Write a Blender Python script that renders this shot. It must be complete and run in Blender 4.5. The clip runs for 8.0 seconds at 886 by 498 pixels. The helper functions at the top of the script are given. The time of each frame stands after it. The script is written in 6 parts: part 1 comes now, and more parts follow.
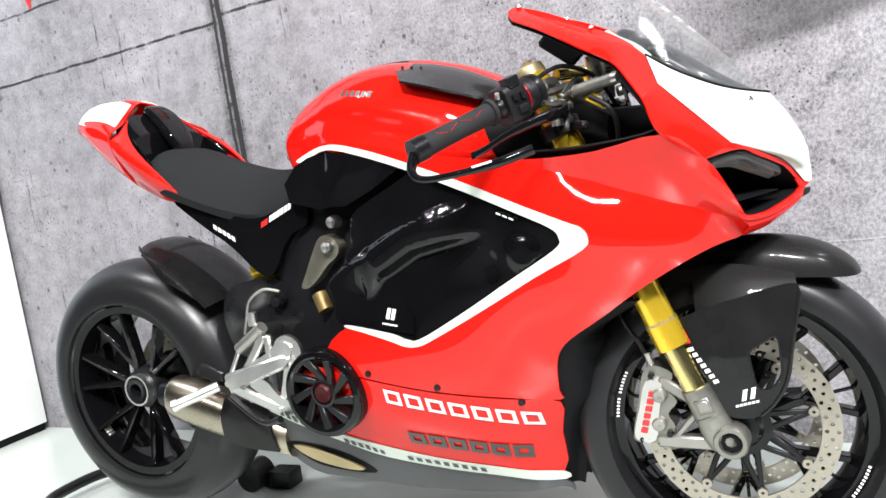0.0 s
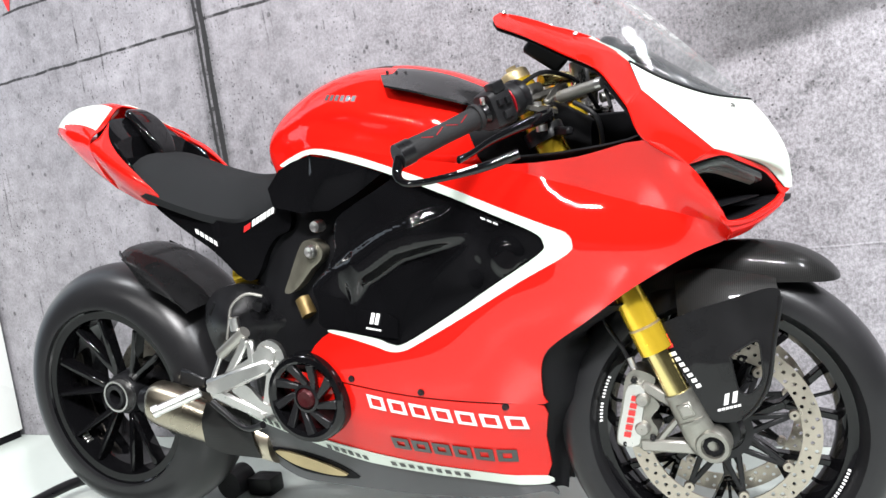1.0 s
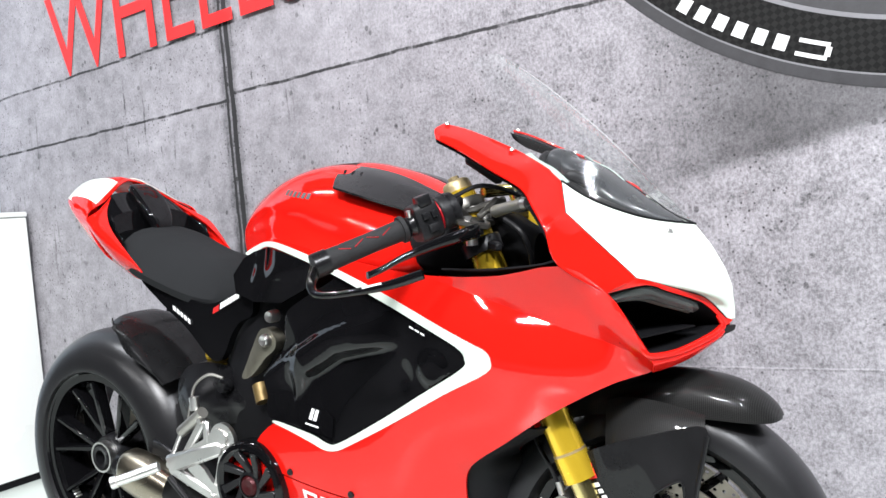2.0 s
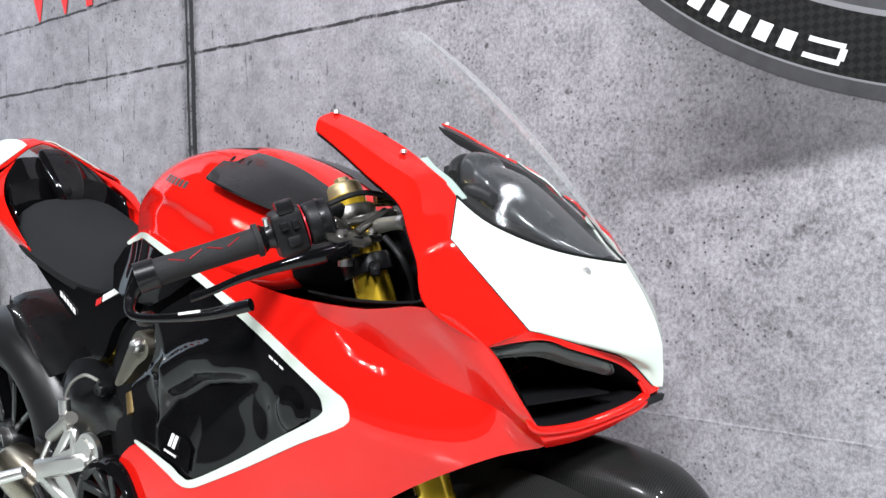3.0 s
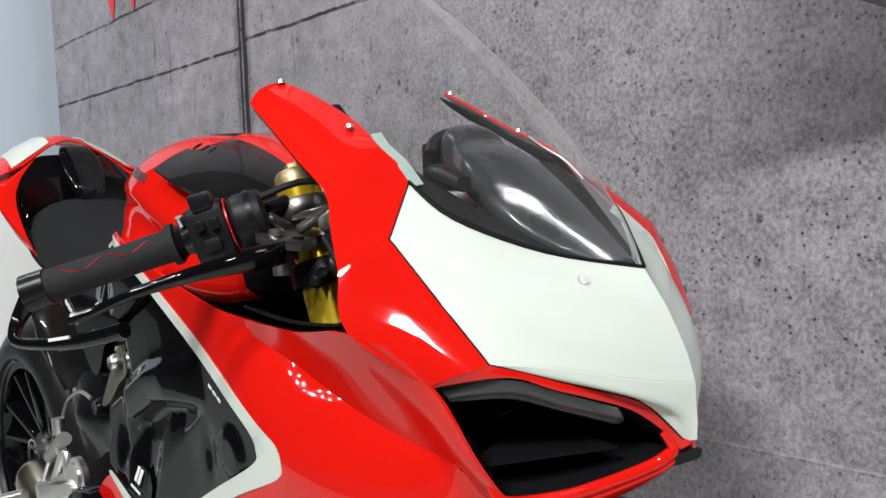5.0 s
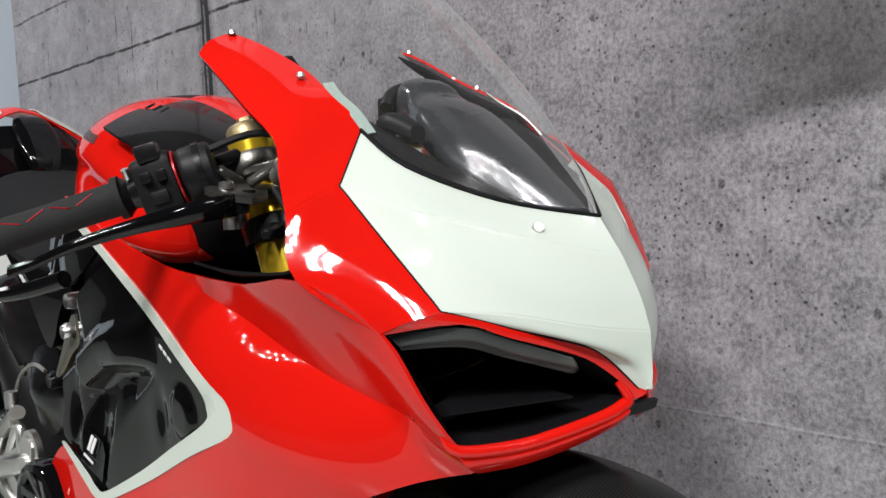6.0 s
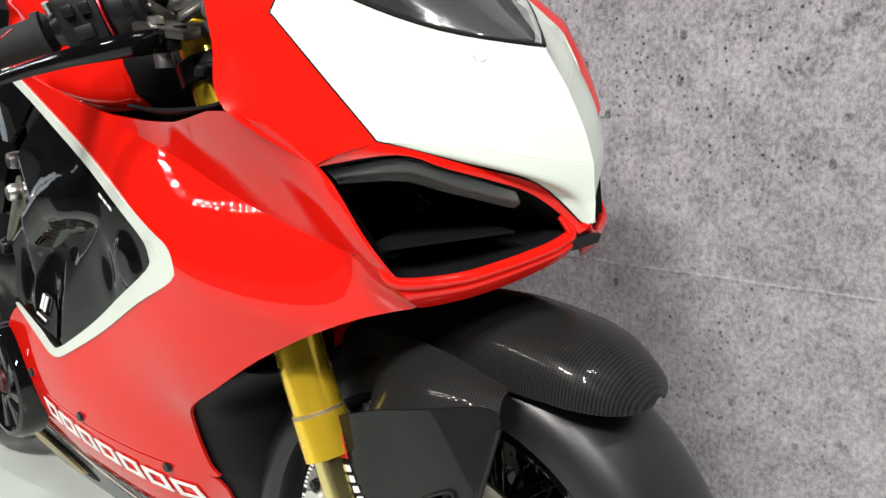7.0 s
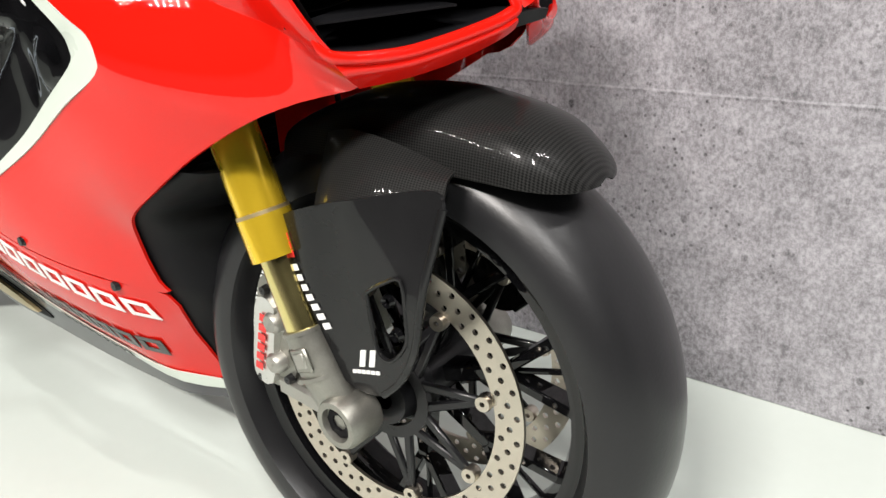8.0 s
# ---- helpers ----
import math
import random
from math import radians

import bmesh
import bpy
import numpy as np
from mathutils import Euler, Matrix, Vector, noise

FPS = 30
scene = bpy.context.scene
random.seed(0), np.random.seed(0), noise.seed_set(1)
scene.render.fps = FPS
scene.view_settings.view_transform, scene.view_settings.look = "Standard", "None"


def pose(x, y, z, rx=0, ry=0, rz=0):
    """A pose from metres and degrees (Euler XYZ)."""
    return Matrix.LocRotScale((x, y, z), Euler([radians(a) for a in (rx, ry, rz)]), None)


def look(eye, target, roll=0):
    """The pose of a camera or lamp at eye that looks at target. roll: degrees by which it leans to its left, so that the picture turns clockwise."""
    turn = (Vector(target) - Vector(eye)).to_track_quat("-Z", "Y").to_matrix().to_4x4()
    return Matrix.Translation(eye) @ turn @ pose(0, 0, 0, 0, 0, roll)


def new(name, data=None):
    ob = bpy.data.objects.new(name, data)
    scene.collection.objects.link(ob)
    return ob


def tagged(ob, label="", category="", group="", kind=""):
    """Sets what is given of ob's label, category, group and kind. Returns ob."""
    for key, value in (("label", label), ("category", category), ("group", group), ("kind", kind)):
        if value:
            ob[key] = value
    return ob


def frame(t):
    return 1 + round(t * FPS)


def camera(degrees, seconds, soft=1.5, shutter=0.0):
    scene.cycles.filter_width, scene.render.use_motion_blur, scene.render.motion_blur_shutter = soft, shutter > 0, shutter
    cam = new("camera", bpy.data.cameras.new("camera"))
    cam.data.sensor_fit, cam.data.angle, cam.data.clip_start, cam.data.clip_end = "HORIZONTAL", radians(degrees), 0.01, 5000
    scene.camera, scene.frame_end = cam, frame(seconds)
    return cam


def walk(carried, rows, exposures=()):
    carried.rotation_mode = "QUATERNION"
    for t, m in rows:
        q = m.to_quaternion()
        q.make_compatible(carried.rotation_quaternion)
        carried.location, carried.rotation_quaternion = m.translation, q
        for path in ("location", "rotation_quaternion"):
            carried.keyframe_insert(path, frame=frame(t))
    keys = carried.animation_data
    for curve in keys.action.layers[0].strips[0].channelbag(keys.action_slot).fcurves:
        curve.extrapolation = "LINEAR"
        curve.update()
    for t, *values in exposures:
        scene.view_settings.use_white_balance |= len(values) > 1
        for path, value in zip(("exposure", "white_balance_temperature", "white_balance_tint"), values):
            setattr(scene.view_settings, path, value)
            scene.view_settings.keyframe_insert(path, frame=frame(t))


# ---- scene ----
EXPOSURES = [(0.0, 0.82, 6450, 10), (1.5, 0.75, 6350, 10), (2.8, 0.50, 6200, 10), (3.5, 0.18, 6200, 10), (4.5, -0.15, 6400, 10), (6.0, -0.31, 6550, 10), (6.5, -0.22, 6650, 10), (7.0, 0.22, 6750, 10), (8.0, 0.42, 6850, 10)]
cam = camera(57.3, 8.0)
PATH = [
    (0.0, (1.6956, -1.5178, 0.8582), (1.0074, -0.1968, 0.6813), -8.64),
    (0.5, (1.6888, -1.5255, 0.8512), (1.0125, -0.1972, 0.6833), -8.37),
    (1.0, (1.6882, -1.5234, 0.8543), (1.0343, -0.1840, 0.6855), -8.30),
    (1.5, (1.8147, -1.4798, 0.8857), (1.1525, -0.1413, 0.7446), -8.55),
    (1.7, (1.9009, -1.4474, 0.9080), (1.1580, -0.1466, 0.8310), -7.96),
    (2.8, (1.9855, -1.0664, 0.9525), (1.1208, 0.1576, 0.8883), -1.57),
    (3.0, (2.0104, -1.0008, 0.9746), (1.1317, 0.2100, 0.8659), -0.44),
    (3.5, (2.0535, -0.8053, 0.9909), (1.0053, 0.2614, 0.8743), -0.67),
    (4.0, (2.0182, -0.7031, 0.9656), (0.8500, 0.2298, 0.8434), -1.56),
    (4.5, (2.0005, -0.6757, 0.9683), (0.8796, 0.3136, 0.8469), -1.90),
    (6.0, (2.0054, -0.6430, 0.9208), (0.9633, 0.4272, 0.7835), -2.19),
    (6.5, (2.0155, -0.6256, 0.8897), (0.9887, 0.4455, 0.6696), -2.82),
    (7.0, (2.0234, -0.6140, 0.8671), (1.0262, 0.4538, 0.5274), -2.60),
    (7.5, (2.0303, -0.6092, 0.8220), (1.0737, 0.4494, 0.3591), -3.20),
    (8.0, (2.0351, -0.6044, 0.7809), (1.1244, 0.4449, 0.2156), -3.47),
]
walk(cam, [(t, look(eye, target, roll)) for t, eye, target, roll in PATH], EXPOSURES)
# ---- end of camera ----
# ---- light ----
world = bpy.data.worlds.new("hall")
world.use_nodes = True
scene.world = world
bg = world.node_tree.nodes["Background"]
bg.inputs[0].default_value = (0.9, 0.95, 1.0, 1)
bg.inputs[1].default_value = 0.04


def area(name, eye, target, sx, sy, watts, colour=(1, 1, 1)):
    data = bpy.data.lights.new(name, "AREA")
    data.shape, data.size, data.size_y, data.energy, data.color = "RECTANGLE", sx, sy, watts, colour
    ob = new(name, data)
    ob.matrix_world = look(eye, target)
    return ob


# lamp bars over the stand and the aisle: place, turn, rows, columns, spacing, watts of all lamps, point aimed at, colour
BARS = [((2.3, -3.9, 4.5), 0.15, 2, 8, 0.18, 320, (1.1, 0.0, 0.4), (1.0, 0.98, 0.975)), ((4.35, -2.4, 4.1), -0.96, 2, 9, 0.13, 125, (1.3, 0.1, 0.5), (0.97, 0.98, 1.0)),
        ((3.75, 0.25, 4.1), 1.45, 2, 6, 0.18, 40, (1.4, 0.0, 0.7), (0.97, 0.98, 1.0)), ((-1.4, -1.2, 4.2), 0.1, 1, 4, 0.24, 40, (0.0, 0.2, 0.4), (0.97, 0.98, 1.0)),
        ((-1.6, -6.6, 4.9), 0.12, 2, 10, 0.42, 100, (0.9, -1.0, 0.6), (1.0, 0.98, 0.96))]


def lamp_places(at, turn, rows, cols, pitch):
    c, s = math.cos(turn), math.sin(turn)
    for i in range(cols):
        for j in range(rows):
            u, v = (i - (cols - 1) / 2) * pitch, (j - (rows - 1) / 2) * pitch
            yield u, v, (at[0] + c * u - s * v, at[1] + s * u + c * v, at[2] - 0.03)


for at, turn, rows, cols, pitch, watts, aim, colour in BARS:
    for u, v, p in lamp_places(at, turn, rows, cols, pitch):
        area("bar_lamp", p, aim, 0.06, 0.06, watts / (rows * cols), colour).data.shape = "DISK"

# ---- materials ----


def shader(name, base, rough=0.5, metal=0.0, coat=0.0, vary=0.12, scale=9.0, fine=180.0, bump=0.03, rvary=0.08, spec=0.5):
    """A surface with a base colour, broad and fine variation and fine relief."""
    m = bpy.data.materials.new(name)
    m.use_nodes = True
    nt = m.node_tree
    b = nt.nodes["Principled BSDF"]
    co = nt.nodes.new("ShaderNodeTexCoord")
    broad = nt.nodes.new("ShaderNodeTexNoise")
    broad.inputs["Scale"].default_value, broad.inputs["Detail"].default_value = scale, 5
    grain = nt.nodes.new("ShaderNodeTexNoise")
    grain.inputs["Scale"].default_value, grain.inputs["Detail"].default_value = fine, 3
    for n in (broad, grain):
        nt.links.new(co.outputs["Object"], n.inputs["Vector"])
    add = nt.nodes.new("ShaderNodeMath")
    add.operation = "MULTIPLY_ADD"
    add.inputs[1].default_value = 0.35
    nt.links.new(grain.outputs[0], add.inputs[0])
    nt.links.new(broad.outputs[0], add.inputs[2])
    span = nt.nodes.new("ShaderNodeMapRange")
    span.inputs[1].default_value, span.inputs[2].default_value = 0.35, 1.0
    span.inputs[3].default_value, span.inputs[4].default_value = 1 - vary, 1 + vary
    nt.links.new(add.outputs[0], span.inputs[0])
    mul = nt.nodes.new("ShaderNodeVectorMath")
    mul.operation = "SCALE"
    mul.inputs[0].default_value = base
    nt.links.new(span.outputs[0], mul.inputs["Scale"])
    nt.links.new(mul.outputs[0], b.inputs["Base Color"])
    rr = nt.nodes.new("ShaderNodeMapRange")
    rr.inputs[1].default_value, rr.inputs[2].default_value = 0.3, 0.75
    rr.inputs[3].default_value, rr.inputs[4].default_value = max(rough - rvary, 0.02), min(rough + rvary, 1)
    nt.links.new(broad.outputs[0], rr.inputs[0])
    nt.links.new(rr.outputs[0], b.inputs["Roughness"])
    b.inputs["Metallic"].default_value = metal
    b.inputs["Coat Weight"].default_value = coat
    b.inputs["Coat Roughness"].default_value = 0.03
    b.inputs["Specular IOR Level"].default_value = spec
    if bump:
        bp = nt.nodes.new("ShaderNodeBump")
        bp.inputs["Strength"].default_value, bp.inputs["Distance"].default_value = bump, 0.002
        nt.links.new(grain.outputs[0], bp.inputs["Height"])
        nt.links.new(bp.outputs[0], b.inputs["Normal"])
    return m


def carbon_shader(name, light, dark, cell=0.0024, rough=0.3, coat=1.0):
    """Twill weave of two tow directions under clear lacquer."""
    m = shader(name, (dark,) * 3, rough, 0.0, coat, 0.1, 6.0, 300.0, 0.0)
    nt = m.node_tree
    b = nt.nodes["Principled BSDF"]
    co = nt.nodes.new("ShaderNodeTexCoord")
    turn = nt.nodes.new("ShaderNodeMapping")
    turn.inputs["Rotation"].default_value = (0.0, 0.0, 0.78)
    apart, side, flat = (nt.nodes.new("ShaderNode" + k) for k in ("SeparateXYZ", "Math", "CombineXYZ"))
    nt.links.new(co.outputs["Object"], apart.inputs[0])
    nt.links.new(apart.outputs[1], side.inputs[0])
    nt.links.new(apart.outputs[2], side.inputs[1])
    nt.links.new(apart.outputs[0], flat.inputs[0])
    nt.links.new(side.outputs[0], flat.inputs[1])
    flat.inputs[2].default_value = 0.0003
    chk = nt.nodes.new("ShaderNodeTexChecker")
    chk.inputs["Color1"].default_value = (light, light, light * 0.97, 1)
    chk.inputs["Color2"].default_value = (dark, dark, dark, 1)
    chk.inputs["Scale"].default_value = 1 / cell
    nt.links.new(flat.outputs[0], turn.inputs[0])
    nt.links.new(turn.outputs[0], chk.inputs["Vector"])
    nt.links.new(chk.outputs["Color"], b.inputs["Base Color"])
    b.inputs["Specular IOR Level"].default_value = 0.08
    return m


RED = shader("red_lacquer", (0.64, 0.009, 0.005), 0.5, 0.0, 0.85, 0.06, 3.0, 700.0, 0.004, spec=0.0)
WHITE = shader("white_lacquer", (0.60, 0.66, 0.59), 0.35, 0.0, 0.6, 0.03, 4.0, 500.0, 0.004, spec=0.2)
GLOSSBLACK = shader("black_lacquer", (0.0035, 0.0035, 0.004), 0.25, 0.0, 0.75, 0.3, 5.0, 400.0, 0.006, spec=0.0)
BLACK = shader("black_plastic", (0.008, 0.008, 0.009), 0.5, 0.0, 0.0, 0.3, 12.0, 500.0, 0.06, spec=0.25)
SATIN = shader("satin_black_metal", (0.008, 0.008, 0.009), 0.32, 0.1, 0.1, 0.3, 12.0, 300.0, 0.03, spec=0.3)
DARKGREY = shader("grey_carbon_belly", (0.055, 0.056, 0.06), 0.4, 0.0, 0.4, 0.2, 6.0, 500.0, 0.03, spec=0.25)
RUBBER = shader("tyre_rubber", (0.012, 0.012, 0.013), 0.33, 0.0, 0.0, 0.3, 7.0, 260.0, 0.06, 0.05, spec=0.36)
GRIPRUB = shader("grip_rubber", (0.02, 0.02, 0.021), 0.75, 0.0, 0.0, 0.3, 20.0, 500.0, 0.3, spec=0.2)
FOAM = shader("seat_foam", (0.014, 0.015, 0.016), 0.92, 0.0, 0.0, 0.2, 8.0, 900.0, 0.5, spec=0.15)
GOLD = shader("gold_anodised_alloy", (0.92, 0.62, 0.04), 0.24, 0.7, 0.4, 0.06, 8.0, 300.0, 0.01)
PALEGOLD = shader("pale_gold_slider", (0.80, 0.68, 0.30), 0.2, 1.0, 0.0, 0.06, 8.0, 300.0, 0.0)
LUGCAST = shader("olive_cast_alloy", (0.20, 0.19, 0.15), 0.42, 0.8, 0.0, 0.2, 30.0, 400.0, 0.15)
BRONZE = shader("bronze_cast_cover", (0.45, 0.36, 0.2), 0.42, 0.7, 0.0, 0.2, 14.0, 300.0, 0.1)
DIMGOLD = shader("dark_gold_cap", (0.16, 0.11, 0.04), 0.45, 0.6, 0.0, 0.2, 14.0, 300.0, 0.1)
SILVER = shader("machined_alloy", (0.74, 0.73, 0.71), 0.34, 1.0, 0.0, 0.12, 16.0, 400.0, 0.04)
CAST = shader("cast_alloy", (0.40, 0.39, 0.36), 0.45, 0.9, 0.0, 0.15, 12.0, 500.0, 0.12)
STEEL = shader("disc_steel", (0.52, 0.47, 0.40), 0.34, 1.0, 0.0, 0.12, 20.0, 900.0, 0.05)
TITAN = shader("brushed_titanium", (0.45, 0.40, 0.31), 0.32, 1.0, 0.0, 0.25, 7.0, 300.0, 0.05)
GLOSSCARBON = shader("lacquered_carbon", (0.009, 0.009, 0.0095), 0.3, 0.0, 0.45, 0.35, 14.0, 420.0, 0.02, spec=0.06)
CARBONMATT = carbon_shader("satin_carbon_twill", 0.020, 0.005, 0.0022, 0.42, 0.22)
REDALU = shader("red_anodised_alloy", (0.045, 0.002, 0.004), 0.45, 0.5)
FLANGE = shader("pale_green_acrylic", (0.34, 0.42, 0.38), 0.25, 0.0, 0.4, 0.1)
DECALWHITE = shader("white_vinyl", (0.8, 0.8, 0.79), 0.4, 0, 0.2, 0.02)
DECALDARK = shader("charcoal_vinyl", (0.035, 0.038, 0.036), 0.4, 0, 0.2, 0.05)
REDRING = shader("red_anodised_ring", (0.42, 0.012, 0.02), 0.35, 0.3)
DECALRED = shader("red_vinyl", (0.6, 0.02, 0.02), 0.4, 0, 0.2, 0.05)
CABINETWHITE = shader("white_laminate", (0.8, 0.82, 0.79), 0.3, 0.0, 0.0, 0.03, 1.5, 80.0, 0.01)
PALEBLUE = shader("pale_blue_board", (0.60, 0.68, 0.76), 0.55, 0.0, 0.0, 0.04, 1.2, 60.0, 0.02)
CEILING = shader("ceiling_board", (0.05, 0.05, 0.055), 0.8, 0.0, 0.0, 0.1, 1.0, 30.0, 0.05)
CARPET = shader("unseen_carpet", (0.08, 0.08, 0.085), 0.95, 0.0, 0.0, 0.25, 2.0, 300.0, 0.3, spec=0.1)
SHROUD = shader("smoked_instrument_hood", (0.035, 0.037, 0.040), 0.32, 0.0, 0.5, 0.25, 14.0, 420.0, 0.02, spec=0.2)
DARKCAST = shader("dark_cast_alloy", (0.17, 0.165, 0.15), 0.34, 0.9, 0.0, 0.2, 30.0, 400.0, 0.1)
FOOTCAST = shader("grey_cast_foot", (0.29, 0.285, 0.255), 0.42, 0.85, 0.0, 0.2, 26.0, 400.0, 0.12)
DUCT = shader("matt_black_duct", (0.006, 0.006, 0.007), 0.6, 0.0, 0.0, 0.3, 9.0, 300.0, 0.08, spec=0.1)


def lamp_shader(name, strength):
    m = bpy.data.materials.new(name)
    m.use_nodes = True
    b = m.node_tree.nodes["Principled BSDF"]
    b.inputs["Base Color"].default_value = (0.9, 0.9, 0.9, 1)
    b.inputs["Emission Color"].default_value = (1, 0.98, 0.95, 1)
    b.inputs["Emission Strength"].default_value = strength
    return m


LED = lamp_shader("led_lens", 12)


def clear_shader(name, tint, gloss):
    m = bpy.data.materials.new(name)
    m.use_nodes = True
    nt = m.node_tree
    nt.nodes.remove(nt.nodes["Principled BSDF"])
    out = nt.nodes["Material Output"]
    clear = nt.nodes.new("ShaderNodeBsdfTransparent")
    clear.inputs[0].default_value = (*tint, 1)
    shine = nt.nodes.new("ShaderNodeBsdfGlossy")
    shine.inputs["Roughness"].default_value = 0.07
    face = nt.nodes.new("ShaderNodeLayerWeight")
    face.inputs["Blend"].default_value = 0.5
    steep = nt.nodes.new("ShaderNodeMath")
    steep.operation = "POWER"
    steep.inputs[1].default_value = 4.0
    nt.links.new(face.outputs["Facing"], steep.inputs[0])
    fres = nt.nodes.new("ShaderNodeMapRange")
    fres.inputs[3].default_value, fres.inputs[4].default_value = gloss, 0.55
    nt.links.new(steep.outputs[0], fres.inputs[0])
    mix = nt.nodes.new("ShaderNodeMixShader")
    nt.links.new(fres.outputs[0], mix.inputs[0])
    nt.links.new(clear.outputs[0], mix.inputs[1])
    nt.links.new(shine.outputs[0], mix.inputs[2])
    # diffuse white towards grazing angles, painted in for the screen's pale edge reflections
    haze = nt.nodes.new("ShaderNodeBsdfDiffuse")
    haze.inputs[0].default_value = (0.8, 0.82, 0.82, 1)
    rim = nt.nodes.new("ShaderNodeMath")
    rim.operation = "POWER"
    rim.inputs[1].default_value = 4.0
    nt.links.new(face.outputs["Facing"], rim.inputs[0])
    edge_veil = nt.nodes.new("ShaderNodeMapRange")
    edge_veil.inputs[3].default_value, edge_veil.inputs[4].default_value = 0.012, 0.42
    nt.links.new(rim.outputs[0], edge_veil.inputs[0])
    both = nt.nodes.new("ShaderNodeMixShader")
    nt.links.new(edge_veil.outputs[0], both.inputs[0])
    nt.links.new(mix.outputs[0], both.inputs[1])
    nt.links.new(haze.outputs[0], both.inputs[2])
    nt.links.new(both.outputs[0], out.inputs["Surface"])
    return m


SCREEN = clear_shader("clear_acrylic", (0.96, 0.97, 0.97), 0.03)
LENS = clear_shader("lamp_lens", (0.55, 0.57, 0.58), 0.05)


def concrete_shader():
    """Printed concrete: cloudy grey, specks, vertical runs, joint lines, the printed wheel's soft shadow painted in
    below it, and a darkening to the left in place of dimmer light.
    """
    m = bpy.data.materials.new("printed_concrete")
    m.use_nodes = True
    nt = m.node_tree
    b = nt.nodes["Principled BSDF"]
    b.inputs["Roughness"].default_value = 0.6
    co = nt.nodes.new("ShaderNodeTexCoord")

    def node(kind, **v):
        n = nt.nodes.new("ShaderNode" + kind)
        for k, x in v.items():
            n.inputs[k].default_value = x
        return n

    def link(a, b_):
        nt.links.new(a, b_)

    def scaled(sx, sy, sz):
        mp = node("Mapping", Scale=(sx, sy, sz))
        link(co.outputs["Object"], mp.inputs[0])
        return mp.outputs[0]

    def noise_of(vec, scale, detail, rough=0.55):
        n = node("TexNoise", Scale=scale, Detail=detail, Roughness=rough)
        link(vec, n.inputs["Vector"])
        return n.outputs[0]

    def ramp(x, a, b_, lo=0.0, hi=1.0):
        r = node("MapRange")
        r.interpolation_type = "SMOOTHSTEP"
        for i, v in zip((1, 2, 3, 4), (a, b_, lo, hi)):
            r.inputs[i].default_value = v
        link(x, r.inputs[0])
        return r.outputs[0]

    def op(kind, x, y):
        n = nt.nodes.new("ShaderNodeMath")
        n.operation = kind
        for i, v in enumerate((x, y)):
            if isinstance(v, (int, float)):
                n.inputs[i].default_value = v
            else:
                link(v, n.inputs[i])
        return n.outputs[0]

    def op2(vec, amount):
        n = nt.nodes.new("ShaderNodeVectorMath")
        n.operation = "MULTIPLY_ADD"
        n.inputs[1].default_value = (0.05, 0.05, 0.05)
        link(amount, n.inputs[0])
        link(vec, n.inputs[2])
        return n.outputs[0]

    plain = scaled(1, 1, 1)
    cloud = noise_of(plain, 1.6, 6, 0.62)
    mottle = noise_of(plain, 16, 7, 0.72)
    grit = noise_of(scaled(1, 1, 0.8), 120, 5, 0.8)
    runs = noise_of(scaled(34, 1, 2.6), 1.0, 6, 0.7)
    value = op("ADD", ramp(cloud, 0.3, 0.72, 0.40, 0.62), ramp(mottle, 0.30, 0.70, -0.13, 0.09))
    sep = node("SeparateXYZ")
    link(co.outputs["Object"], sep.inputs[0])
    x, z = sep.outputs[0], sep.outputs[2]
    coarse = ramp(x, 0.1, 1.1, 0.45, 1.0)
    value = op("ADD", value, op("MULTIPLY", ramp(grit, 0.36, 0.64, -0.17, 0.14), coarse))
    # pores and dark specks, thicker towards the right-hand panel
    vor = node("TexVoronoi", Scale=21.0, Randomness=1.0)
    link(scaled(1, 1, 0.8), vor.inputs["Vector"])
    patch = noise_of(plain, 4.5, 3)
    big = node("TexVoronoi", Scale=5.5, Randomness=1.0)
    link(op2(plain, noise_of(plain, 22, 3)), big.inputs["Vector"])
    value = op("SUBTRACT", value, op("MULTIPLY", ramp(big.outputs["Distance"], 0.040, 0.110, 1, 0), 0.16))
    pores = op("MULTIPLY", ramp(vor.outputs["Distance"], 0.10, 0.17, 1, 0), ramp(patch, 0.42, 0.56))
    value = op("SUBTRACT", value, op("MULTIPLY", pores, 0.26))
    vor2 = node("TexVoronoi", Scale=70.0, Randomness=1.0)
    link(plain, vor2.inputs["Vector"])
    patch2 = noise_of(plain, 3.1, 4, 0.7)
    specks = op("MULTIPLY", ramp(vor2.outputs["Distance"], 0.12, 0.26, 1, 0), ramp(patch2, 0.43, 0.60))
    value = op("SUBTRACT", value, op("MULTIPLY", specks, 0.34))
    left = ramp(x, 0.55, 1.0, 1, 0)
    streak = op("MULTIPLY", op("MULTIPLY", ramp(runs, 0.58, 0.70), ramp(noise_of(plain, 2.7, 3), 0.42, 0.58)), left)
    value = op("SUBTRACT", value, op("MULTIPLY", streak, 0.42))
    drips = op("MULTIPLY", ramp(noise_of(scaled(75, 1, 15), 1.0, 4, 0.65), 0.60, 0.69), ramp(noise_of(plain, 3.4, 4, 0.6), 0.50, 0.60))
    value = op("SUBTRACT", value, op("MULTIPLY", op("MULTIPLY", drips, ramp(x, 0.2, 1.1, 1.0, 0.25)), 0.50))
    # tone painted darker to the left, in place of dimmer light there
    value = op("MULTIPLY", value, ramp(x, 0.4, 1.7, 0.79, 0.90))
    # joint lines
    wob = op("MULTIPLY", op("SUBTRACT", noise_of(plain, 9, 4), 0.5), 0.014)

